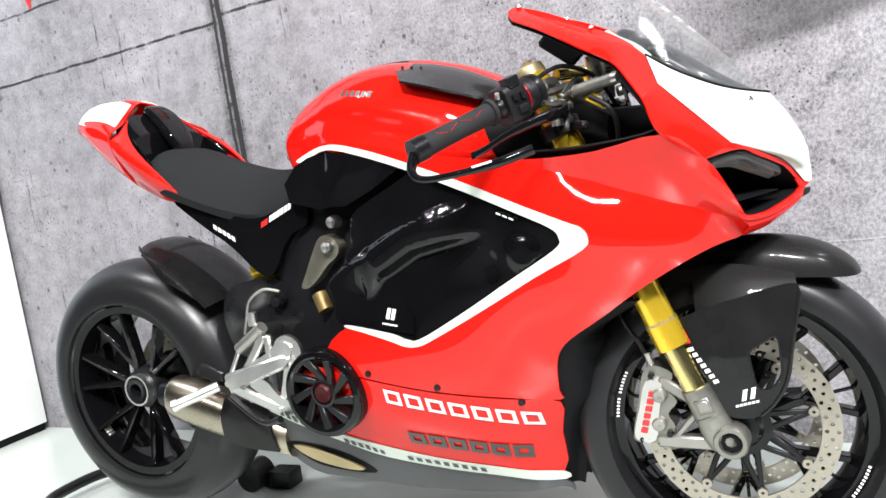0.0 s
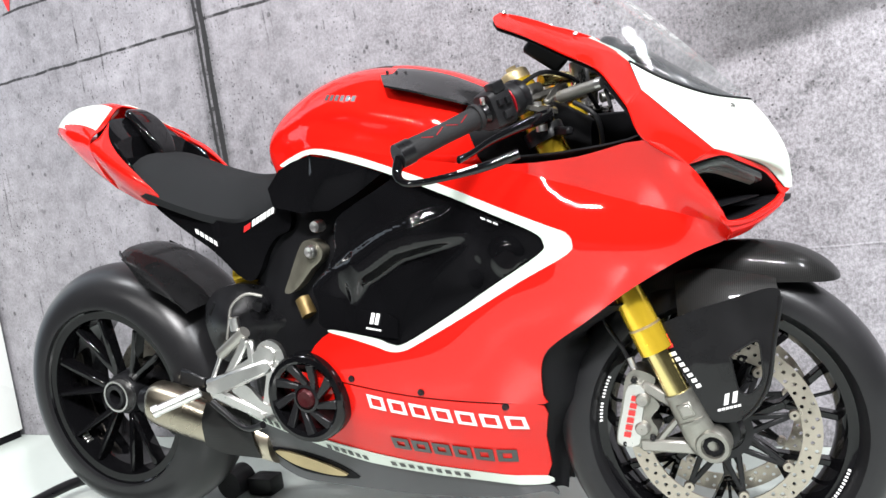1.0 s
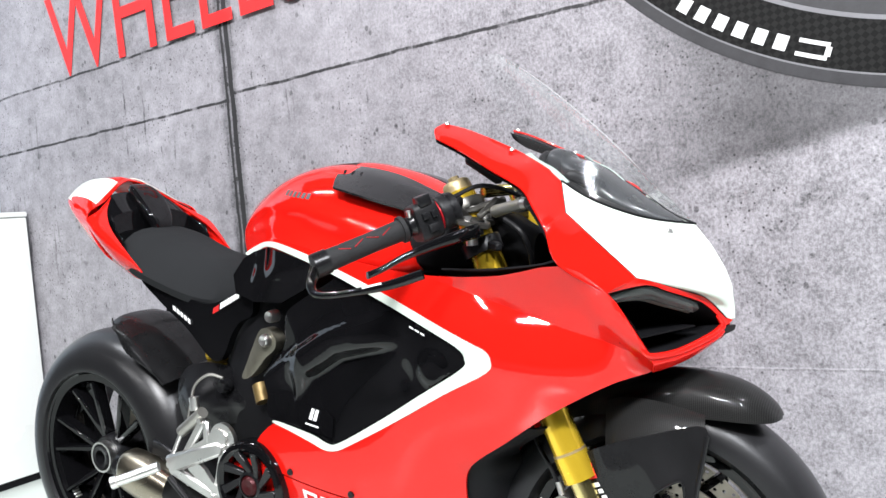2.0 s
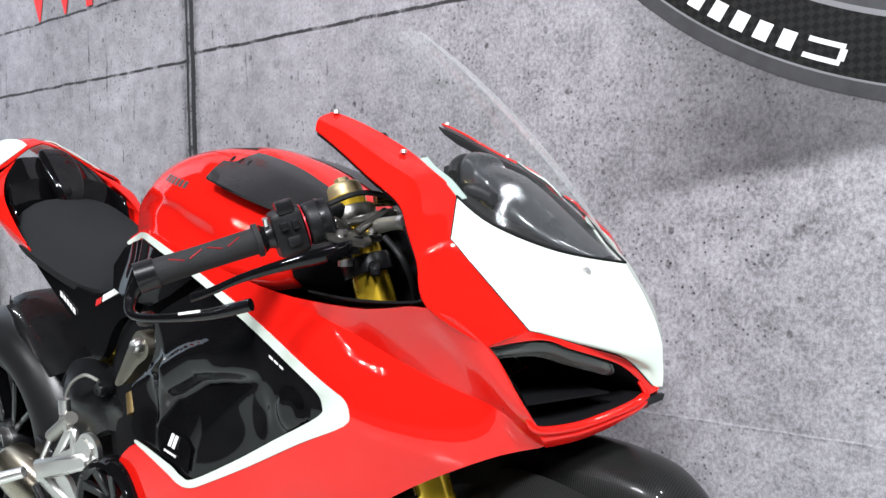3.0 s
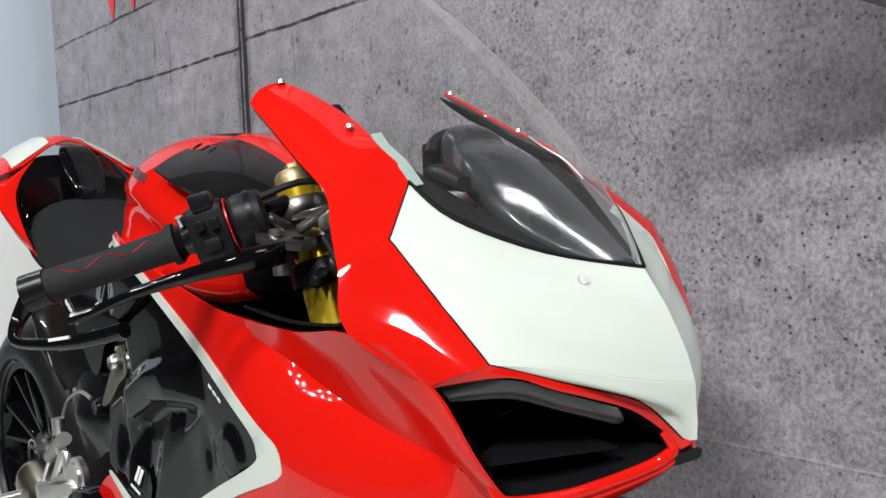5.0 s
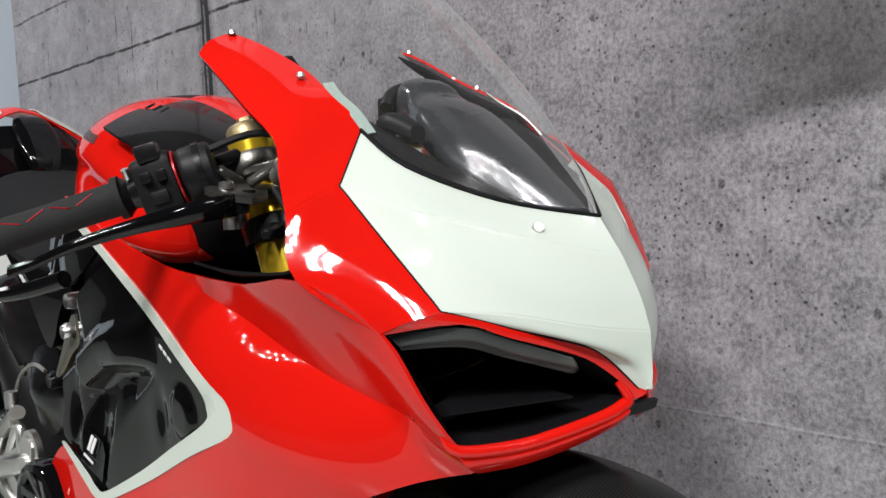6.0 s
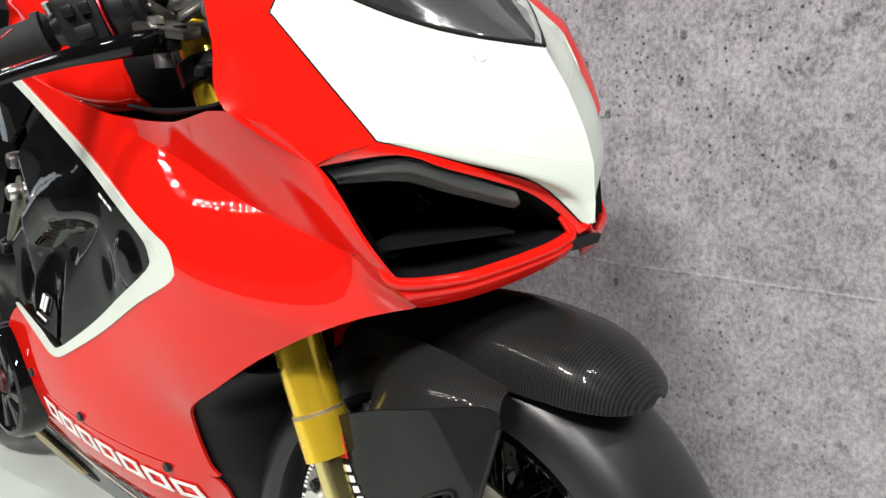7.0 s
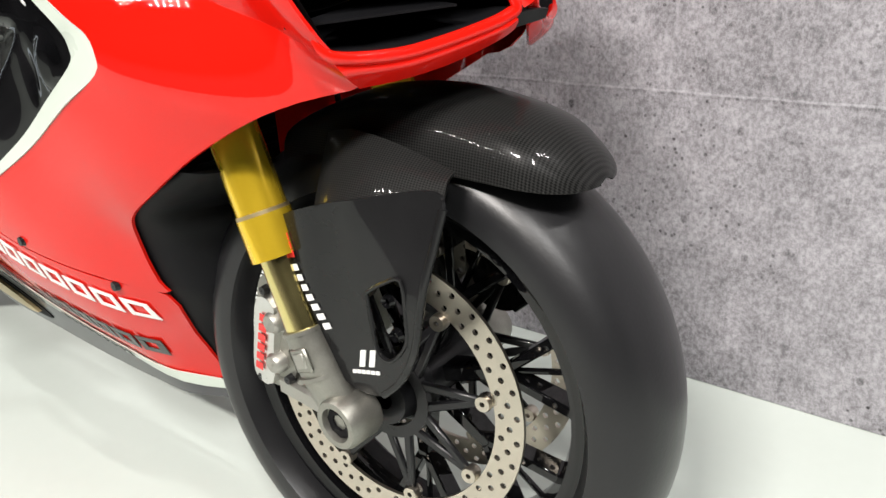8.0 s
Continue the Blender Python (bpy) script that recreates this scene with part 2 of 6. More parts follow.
    def line(coord, at, half, strength, mask=None, soft=0.004):
        d = op("ABSOLUTE", op("SUBTRACT", op("ADD", coord, wob), at), 0)
        v = op("MULTIPLY", ramp(d, half, half + soft, 1, 0), strength)
        return op("MULTIPLY", v, mask) if mask is not None else v

    broken = ramp(noise_of(plain, 14, 3), 0.36, 0.55, 0.35, 1)
    leftside, rightside = ramp(x, SEAM - 0.02, SEAM - 0.01, 1, 0), ramp(x, SEAM + 0.01, SEAM + 0.02)
    slope = op("MULTIPLY", x, 0.028)
    marks = [line(x, SEAM + 0.008, 0.007, 0.50), line(x, SEAM - 0.016, 0.003, 0.36), line(x, SEAM - 0.004, 0.022, 0.16, None, 0.03),
             line(op("SUBTRACT", z, slope), 1.374, 0.0022, 0.45, op("MULTIPLY", leftside, broken)),
             line(op("SUBTRACT", z, slope), 1.395, 0.0025, 0.42, op("MULTIPLY", rightside, broken)),
             line(op("SUBTRACT", z, op("MULTIPLY", x, 0.04)), 1.62, 0.002, 0.35, op("MULTIPLY", leftside, broken)),
             # low joint: a light line with its shadow painted below
             line(z, 0.507, 0.0010, -0.12, rightside, 0.002), line(z, 0.5035, 0.0010, 0.08, rightside, 0.003)]
    for k in marks:
        value = op("SUBTRACT", value, k)
    # the printed wheel's soft shadow, painted into the wall colour, right-hand panel
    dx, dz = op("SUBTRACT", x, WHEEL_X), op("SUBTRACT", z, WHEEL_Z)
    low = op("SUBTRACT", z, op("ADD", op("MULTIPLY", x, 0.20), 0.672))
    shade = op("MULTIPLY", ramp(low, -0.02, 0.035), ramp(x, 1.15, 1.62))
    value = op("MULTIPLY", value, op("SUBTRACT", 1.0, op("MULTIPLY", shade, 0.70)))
    value = op("MAXIMUM", op("MULTIPLY", value, 0.67), 0.015)
    tint = node("CombineXYZ")
    link(value, tint.inputs[0])
    link(op("MULTIPLY", value, 0.965), tint.inputs[1])
    link(op("MULTIPLY", value, 1.035), tint.inputs[2])
    link(tint.outputs[0], b.inputs["Base Color"])
    bp = node("Bump", Strength=0.08, Distance=0.002)
    link(grit, bp.inputs["Height"])
    link(bp.outputs[0], b.inputs["Normal"])
    return m


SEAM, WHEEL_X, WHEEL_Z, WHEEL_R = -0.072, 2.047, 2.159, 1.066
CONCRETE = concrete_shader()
FLOORWHITE = shader("white_floor_board", (0.56, 0.61, 0.57), 0.22, 0.0, 0.0, 0.03, 1.1, 40.0, 0.01)

# ---- mesh helpers ----


def part(name, bm, material, parent=None, label="", sharp=38):
    me = bpy.data.meshes.new(name)
    bmesh.ops.recalc_face_normals(bm, faces=bm.faces)
    bm.to_mesh(me)
    bm.free()
    for p in me.polygons:
        p.use_smooth = True
    me.set_sharp_from_angle(angle=radians(sharp))
    me.materials.append(material)
    ob = new(name, me)
    if parent:
        ob.parent = parent
    if label:
        ob["label"] = label
    return ob


def thing(name, label, category, kind="", at=(0, 0, 0), group=""):
    ob = new(name)
    ob.location = at
    ob.empty_display_size = 0.1
    return tagged(ob, label, category, group, kind)


def cr(points, n=6, closed=False):
    """Points on a smooth line through the given ones, n to each span."""
    p = [np.array(q, float) for q in points]
    k = len(p)
    out = []
    for i in range(k if closed else k - 1):
        a, b, c, d = (p[(i + j - 1) % k] if closed else p[min(max(i + j - 1, 0), k - 1)] for j in range(4))
        for s in range(n):
            t = s / n
            out.append(0.5 * (2 * b + (c - a) * t + (2 * a - 5 * b + 4 * c - d) * t * t + (3 * b - a - 3 * c + d) * t ** 3))
    if not closed:
        out.append(p[-1])
    return out


def tight(rows, k, f=0.14):
    """The rows with two more close to row k, so that the skin's first edge keeps a corner there."""
    def near(g, h):
        a, b, c, d = (np.array(rows[min(max(k + g + i, 0), len(rows) - 1)], float) for i in (-1, 0, 1, 2))
        q = 0.5 * (2 * b + (c - a) * h + (2 * a - 5 * b + 4 * c - d) * h * h + (3 * b - a - 3 * c + d) * h ** 3)
        q[0] = b[0] + (c[0] - b[0]) * h
        return [tuple(p) for p in q]
    return rows[:k] + [near(-1, 1 - f), rows[k], near(0, f)] + rows[k + 1:]


def grid(bm, rows, close_v=False, close_u=False):
    vs = [[bm.verts.new(q) for q in r] for r in rows]
    n, m = len(vs), len(vs[0])
    for i in range(n if close_u else n - 1):
        for j in range(m if close_v else m - 1):
            q = [vs[i][j], vs[(i + 1) % n][j], vs[(i + 1) % n][(j + 1) % m], vs[i][(j + 1) % m]]
            q = [v for k, v in enumerate(q) if v not in q[:k]]
            if len(q) > 2:
                bm.faces.new(q)
    return vs


def bowed(x, w, side):
    """Shifts the nose a little to the left to fit the camera's view; w is the half width read on the right."""
    c, f = 0.018 * min(max((x - 1.25) / 0.2, 0), 1), min(abs(w) / 0.05, 1)
    return w + c * (1 + f) if side > 0 else -w + c * (1 - f)


def skin(rows, nu=5, nv=5, side=1, thick=0.003, bow=False):
    """A shell through the rows of points, smooth both ways; side -1 is the bike's right."""
    rows = [cr([(x, bowed(x, y, side) if bow else side * y, z) for x, y, z in r], nv) for r in rows]
    cols = [cr([r[j] for r in rows], nu) for j in range(len(rows[0]))]
    bm = bmesh.new()
    grid(bm, cols)
    bmesh.ops.remove_doubles(bm, verts=bm.verts, dist=0.0003)
    if thick:
        bmesh.ops.recalc_face_normals(bm, faces=bm.faces)
        bmesh.ops.solidify(bm, geom=bm.faces[:], thickness=thick)
    return bm


def loft(rings, nu=4, closed=True, caps=True):
    """A solid through closed rings of points."""
    k = len(rings[0])
    cols = [cr([r[j] for r in rings], nu) for j in range(k)]
    bm = bmesh.new()
    vs = grid(bm, [[c[i] for c in cols] for i in range(len(cols[0]))], close_v=closed)
    if caps:
        for e in (vs[0], vs[-1]):
            try:
                bm.faces.new(e)
            except ValueError:
                pass
    return bm


def oval(cx, cy, cz, ry, rz, n=18, power=1.0, tilt=0.0):
    """A ring round the x direction, squarer as power falls."""
    out = []
    for i in range(n):
        a = 2 * math.pi * i / n
        c, s = math.cos(a), math.sin(a)
        out.append((cx + tilt * rz * s, cy + ry * math.copysign(abs(c) ** power, c), cz + rz * math.copysign(abs(s) ** power, s)))
    return out


def tube(points, radius, seg=12, n=5, caps=True):
    """A round bar along a smooth line; radius may be one value or one for each point."""
    radii = [radius] * len(points) if isinstance(radius, (int, float)) else radius
    pts = cr(points, n)
    rr = [float(v[0]) for v in cr([(r,) for r in radii], n)]
    bm = bmesh.new()
    rings, up = [], Vector((0.3, 0.2, 1)).normalized()
    for i, p in enumerate(pts):
        d = Vector(pts[min(i + 1, len(pts) - 1)] - pts[max(i - 1, 0)]).normalized()
        a = d.cross(up).normalized()
        b = a.cross(d).normalized()
        up = b
        rings.append([Vector(p) + rr[i] * (math.cos(2 * math.pi * k / seg) * a + math.sin(2 * math.pi * k / seg) * b) for k in range(seg)])
    vs = grid(bm, rings, close_v=True)
    if caps:
        bm.faces.new(vs[0])
        bm.faces.new(vs[-1])
    return bm


def join(*bms):
    out = bmesh.new()
    for b in bms:
        me = bpy.data.meshes.new("join")
        b.to_mesh(me)
        b.free()
        out.from_mesh(me)
        bpy.data.meshes.remove(me)
    return out


def lathe(profile, centre=(0, 0, 0), seg=64, closed=True, axis="y"):
    """A ring turned from (radius, offset along the axis) pairs."""
    bm = bmesh.new()
    rings = []
    for i in range(seg):
        a = 2 * math.pi * i / seg
        if axis == "y":
            rings.append([Vector(centre) + Vector((r * math.cos(a), o, r * math.sin(a))) for r, o in profile])
        else:
            rings.append([Vector(centre) + Vector((r * math.cos(a), r * math.sin(a), o)) for r, o in profile])
    grid(bm, rings, close_v=closed, close_u=True)
    bmesh.ops.remove_doubles(bm, verts=bm.verts, dist=0.0001)
    return bm


def block(x0, x1, y0, y1, z0, z1, bevel=0.004, seg=2):
    bm = bmesh.new()
    bmesh.ops.create_cube(bm, size=1)
    for v in bm.verts:
        v.co = ((x0 + x1) / 2 + v.co.x * (x1 - x0), (y0 + y1) / 2 + v.co.y * (y1 - y0), (z0 + z1) / 2 + v.co.z * (z1 - z0))
    if bevel:
        bmesh.ops.bevel(bm, geom=bm.edges[:], offset=bevel, segments=seg, affect="EDGES", profile=0.6)
    return bm


def beam(a, b, w0, h0, w1=None, h1=None, across=(0, 1, 0), bevel=0.002):
    """A bar of rectangular section from a to b; w lies along across."""
    a, b, u = Vector(a), Vector(b), Vector(across)
    d = (b - a).normalized()
    u = (u - d * u.dot(d)).normalized()
    v = d.cross(u)
    bm = bmesh.new()
    rows = []
    for p, w, h in ((a, w0, h0), (b, w1 or w0, h1 or h0)):
        rows.append([p + u * w * i / 2 + v * h * j / 2 for i, j in ((-1, -1), (1, -1), (1, 1), (-1, 1))])
    vs = grid(bm, rows, close_v=True)
    bm.faces.new(vs[0])
    bm.faces.new(vs[-1])
    if bevel:
        bmesh.ops.bevel(bm, geom=bm.edges[:], offset=bevel, segments=1, affect="EDGES")
    return bm


def cut(bm, step, lo=(-0.6, -0.2), hi=(2.2, 1.6)):
    """Cuts a flat face in the x-z plane into a net of small cells."""
    xs, zs = [v.co.x for v in bm.verts], [v.co.z for v in bm.verts]
    for i, (a, b) in ((0, (min(xs), max(xs))), (2, (min(zs), max(zs)))):
        k = math.ceil(a / step)
        while k * step < b:
            no = [0, 0, 0]
            no[i] = 1
            co = [0, 0, 0]
            co[i] = k * step + 1e-5
            bmesh.ops.bisect_plane(bm, geom=bm.verts[:] + bm.edges[:] + bm.faces[:], plane_co=co, plane_no=no, dist=1e-6)
            k += 1


def panel(outline, half, side=-1, thick=0.003, step=0.03, n=5, proud=0.0, smooth=True, hole=None, crease=()):
    """A shaped sheet: its outline in side view, its distance from the middle plane by half(x, z)."""
    pts = cr([(x, z) for x, z in outline], n, True) if smooth else [np.array(q) for q in outline]
    if hole:
        inner = cr(hole, n, True)
        area2 = [sum(a[0] * b[1] - b[0] * a[1] for a, b in zip(p, p[1:] + p[:1])) for p in (pts, inner)]
        if area2[0] * area2[1] > 0:
            inner = inner[::-1]
        i, j = min(((i, j) for i in range(len(pts)) for j in range(len(inner))), key=lambda k: float(((pts[k[0]] - inner[k[1]]) ** 2).sum()))
        slit = np.array((0.0, 0.0004))
        pts = pts[:i + 1] + [q for q in inner[j:] + inner[:j]] + [inner[j] - slit, pts[i] - slit] + pts[i + 1:]
    bm = bmesh.new()
    bm.faces.new([bm.verts.new((q[0], 0, q[1])) for q in pts])
    cut(bm, step)
    for (ax, az), (bx, bz) in zip(crease, crease[1:]):
        for v in bm.verts:
            if ax <= v.co.x <= bx and not v.is_boundary:
                on_line = az + (bz - az) * (v.co.x - ax) / (bx - ax)
                if abs(v.co.z - on_line) < 0.003:
                    v.co.z = on_line
        near = [f for f in bm.faces if max(v.co.x for v in f.verts) > ax - 1e-4 and min(v.co.x for v in f.verts) < bx + 1e-4]
        geom = list({v for f in near for v in f.verts} | {e for f in near for e in f.edges}) + near
        bmesh.ops.bisect_plane(bm, geom=geom, plane_co=(ax, 0, az), plane_no=(az - bz, 0, bx - ax), dist=1e-5)
    bmesh.ops.triangulate(bm, faces=[f for f in bm.faces if len(f.verts) > 4])
    inner = {}
    faces = bm.faces[:]
    for v in bm.verts:
        v.co.y = side * (half(v.co.x, v.co.z) + proud)
    if thick:
        edges = [e for e in bm.edges if len(e.link_faces) == 1]
        for v in bm.verts[:]:
            inner[v] = bm.verts.new((v.co.x, v.co.y - side * thick, v.co.z))
        for f in faces:
            bm.faces.new([inner[v] for v in reversed(f.verts)])
        for e in edges:
            a, b = e.verts
            bm.faces.new((a, b, inner[b], inner[a]))
    return bm


def net(stations, soft=0.0012):
    """A smooth field w(x, z) through the stations (thin plate)."""
    s = np.array(stations, float)
    p, w = s[:, :2], s[:, 2]

    def phi(d2):
        return np.where(d2 > 1e-12, d2 * np.log(np.maximum(d2, 1e-12)), 0)

    k = len(s)
    a = np.zeros((k + 3, k + 3))
    a[:k, :k] = phi(((p[:, None] - p[None]) ** 2).sum(-1)) + soft * np.eye(k)
    a[:k, k:] = np.c_[np.ones(k), p]
    a[k:, :k] = a[:k, k:].T
    c = np.linalg.solve(a, np.r_[w, 0, 0, 0])
    return lambda x, z: float(phi(((p - (x, z)) ** 2).sum(-1)) @ c[:k] + c[k] + c[k + 1] * x + c[k + 2] * z)


def bars(x0, z0, x1, z1, height, count, half, parent, material, name, proud=0.004, lean=0.0, gap=0.22, side=-1, plate=0.0012):
    """A row of plain bars along a line, in place of lettering."""
    for i in range(count):
        a, b = (i + gap / 2) / count, (i + 1 - gap / 2) / count
        q = [(x0 + (x1 - x0) * f + lean * h, z0 + (z1 - z0) * f + h) for f, h in ((a, 0), (b, 0), (b, height), (a, height))]
        part(name, panel(q, half, side, plate, 0.05, 1, proud, False), material, parent)


def frames(x0, z0, x1, z1, height, count, half, parent, material, name, proud, lean, gap, side, stroke):
    """A row of plain hollow boxes along a line, in place of lettering."""
    for i in range(count):
        a, b = (i + gap / 2) / count, (i + 1 - gap / 2) / count
        ax, az, bx, bz = x0 + (x1 - x0) * a, z0 + (z1 - z0) * a, x0 + (x1 - x0) * b, z0 + (z1 - z0) * b
        t = stroke / (bx - ax)

        def at(u, h):
            return (ax + (bx - ax) * u + lean * h, az + (bz - az) * u + h)

        sides = [[at(0, 0), at(1, 0), at(1, stroke * 0.9), at(0, stroke * 0.9)], [at(0, height - stroke * 0.9), at(1, height - stroke * 0.9), at(1, height), at(0, height)],
                 [at(0, stroke * 0.9), at(t, stroke * 0.9), at(t, height - stroke * 0.9), at(0, height - stroke * 0.9)], [at(1 - t, stroke * 0.9), at(1, stroke * 0.9), at(1, height - stroke * 0.9), at(1 - t, height - stroke * 0.9)]]
        bm = join(*[panel(q, half, side, 0.0012, 0.05, 1, proud, False) for q in sides])
        bmesh.ops.remove_doubles(bm, verts=bm.verts, dist=0.0001)
        part(name, bm, material, parent)


# ---- the stand: floor, wall, cabinet, boards ----
WALL_TURN = radians(1.27)


def wall_y(x):
    return 0.573 + (x + 0.072) * math.tan(WALL_TURN)


def slab(name, bm, material, label, category, matrix=None):
    ob = part(name, bm, material)
    if matrix:
        ob.matrix_world = matrix
    return tagged(ob, label, category, "", "structure")


slab("floor", block(-9, 9, -1.6, 7, -0.2, 0.0, 0), FLOORWHITE, "glossy white exhibition floor boards", "floor")
# carpet is unseen, added so the paint mirrors a dark ground
slab("carpet", block(-9, 9, -9, -1.602, -0.2, -0.01, 0), CARPET, "dark grey carpet, unseen, added to darken reflections", "carpet")
wall_m = Matrix.Translation((0, wall_y(0), 0)) @ Matrix.Rotation(WALL_TURN, 4, "Z")
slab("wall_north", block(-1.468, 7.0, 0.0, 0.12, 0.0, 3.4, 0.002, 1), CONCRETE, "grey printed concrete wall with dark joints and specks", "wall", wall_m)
WEST_END = -0.35
slab("wall_west", join(block(-1.84, -1.765, WEST_END, 3.0, 0.0, 0.352, 0.002, 1), block(-1.84, -1.765, WEST_END, 3.0, 0.356, 1.122, 0.002, 1), block(-1.84, -1.765, WEST_END, 3.0, 1.126, 3.4, 0.002, 1)),
     PALEBLUE, "pale blue board wall with fine level joints", "wall")
# unseen hall walls and ceiling, added to close the place and darken reflections
slab("wall_south", block(-9, 9, -9.2, -9.0, 0, 6, 0), CEILING, "plain unseen grey wall that darkens reflections", "wall")
slab("wall_far_west", block(-9.2, -9.0, -9, 7, 0, 6, 0), CEILING, "plain unseen grey wall that darkens reflections", "wall")
slab("wall_far_north", block(-9, 9, 7, 7.2, 0, 6, 0), CEILING, "plain unseen grey wall that darkens reflections", "wall")
slab("wall_east", block(9, 9.2, -9, 7, 0, 6, 0), CEILING, "plain unseen grey wall that darkens reflections", "wall")
slab("ceiling", block(-9, 9, -9, 7, 6, 6.2, 0), CEILING, "unseen dark grey hall ceiling", "ceiling")

cab = thing("cabinet", "white laminate cabinet against the concrete wall on a plinth blackened as shadow gap", "cabinet", at=(-1.4, 0.37, 0))
off = Matrix.Translation((1.4, -0.37, 0))


def cabinet():
    # recessed plinth, coloured black for the shadow gap above the floor
    for nm, bm, mt in (("body", block(-1.56, -1.26, 0.205, 0.53, 0.03, 1.07, 0.006), CABINETWHITE), ("top", block(-1.565, -1.255, 0.2, 0.532, 1.072, 1.093, 0.006), CABINETWHITE),
                       ("plinth", block(-1.55, -1.272, 0.215, 0.525, 0.0, 0.03, 0.0), DUCT)):
        bm.transform(off)
        part(nm, bm, mt, cab)


cabinet()

from mathutils.bvhtree import BVHTree

# ---- the motorcycle ----
bike = thing("motorcycle", "red, white and carbon black sports motorcycle on a rear stand", "motorcycle")
FX, FZ, RZ = 1.469, 0.295, 0.368
STEER0 = Matrix.Translation((FX - 0.03, 0, FZ)) @ Matrix.Rotation(radians(5.0), 4, Vector((-0.36, 0, 0.93))) @ Matrix.Translation((0.03 - FX, 0, -FZ))


STEER = Matrix.Translation((FX - 0.03, 0, FZ)) @ Matrix.Rotation(radians(8.0), 4, Vector((-0.36, 0, 0.93))) @ Matrix.Translation((0.03 - FX, 0, -FZ))


def holed_disc(r0, r1, bands, count, thick, y, centre, hole):
    """A brake disc with rows of real holes."""
    bm = bmesh.new()
    edges = [r0] + [r for r in bands] + [r1]
    cx, cz = centre
    m = 8

    def at(r, a):
        return (cx + r * math.cos(a), y, cz + r * math.sin(a))

    for b in range(len(bands) - 1):
        ra, rb = bands[b], bands[b + 1]
        for i in range(count):
            a0, a1 = (2 * math.pi * (i + 0.5 * (b % 2) + k) / count for k in (0, 1))
            am, rm = (a0 + a1) / 2, (ra + rb) / 2
            outer = [at(ra, a0), at(ra, am), at(ra, a1), at(rm, a1), at(rb, a1), at(rb, am), at(rb, a0), at(rm, a0)]
            inner = []
            for k in range(m):
                t = math.pi * 1.25 + 2 * math.pi * k / m
                inner.append(at(rm + hole * math.sin(t), am + hole * math.cos(t) / rm))
            vo, vi = [bm.verts.new(p) for p in outer], [bm.verts.new(p) for p in inner]
            for k in range(m):
                bm.faces.new((vo[k], vo[(k + 1) % m], vi[(k + 1) % m], vi[k]))
    for ra, rb in ((r0, bands[0]), (bands[-1], r1)):
        for i in range(count * 2):
            a0, a1 = (math.pi * (i + k) / count for k in (0, 1))
            bm.faces.new([bm.verts.new(at(r, a)) for r, a in ((ra, a0), (ra, a1), (rb, a1), (rb, a0))])
    bmesh.ops.remove_doubles(bm, verts=bm.verts, dist=0.00005)
    bmesh.ops.recalc_face_normals(bm, faces=bm.faces)
    bmesh.ops.solidify(bm, geom=bm.faces[:], thickness=thick)
    return bm


def tyre_profile(outer, bead, half, crown):
    """Half-round slick section, closed through the bead."""
    pts = []
    for i in range(15):
        a = math.pi * (i / 14) - math.pi / 2
        pts.append((outer - crown + crown * max(math.cos(a), 0) ** 0.9, half * math.sin(a)))
    side = half * 0.86
    return [(bead, -side * 0.82), ((bead + outer - crown) / 2, -half * 0.985)] + pts + [((bead + outer - crown) / 2, half * 0.985), (bead, side * 0.82)]


def moved(bm, m):
    bm.transform(m)
    return bm


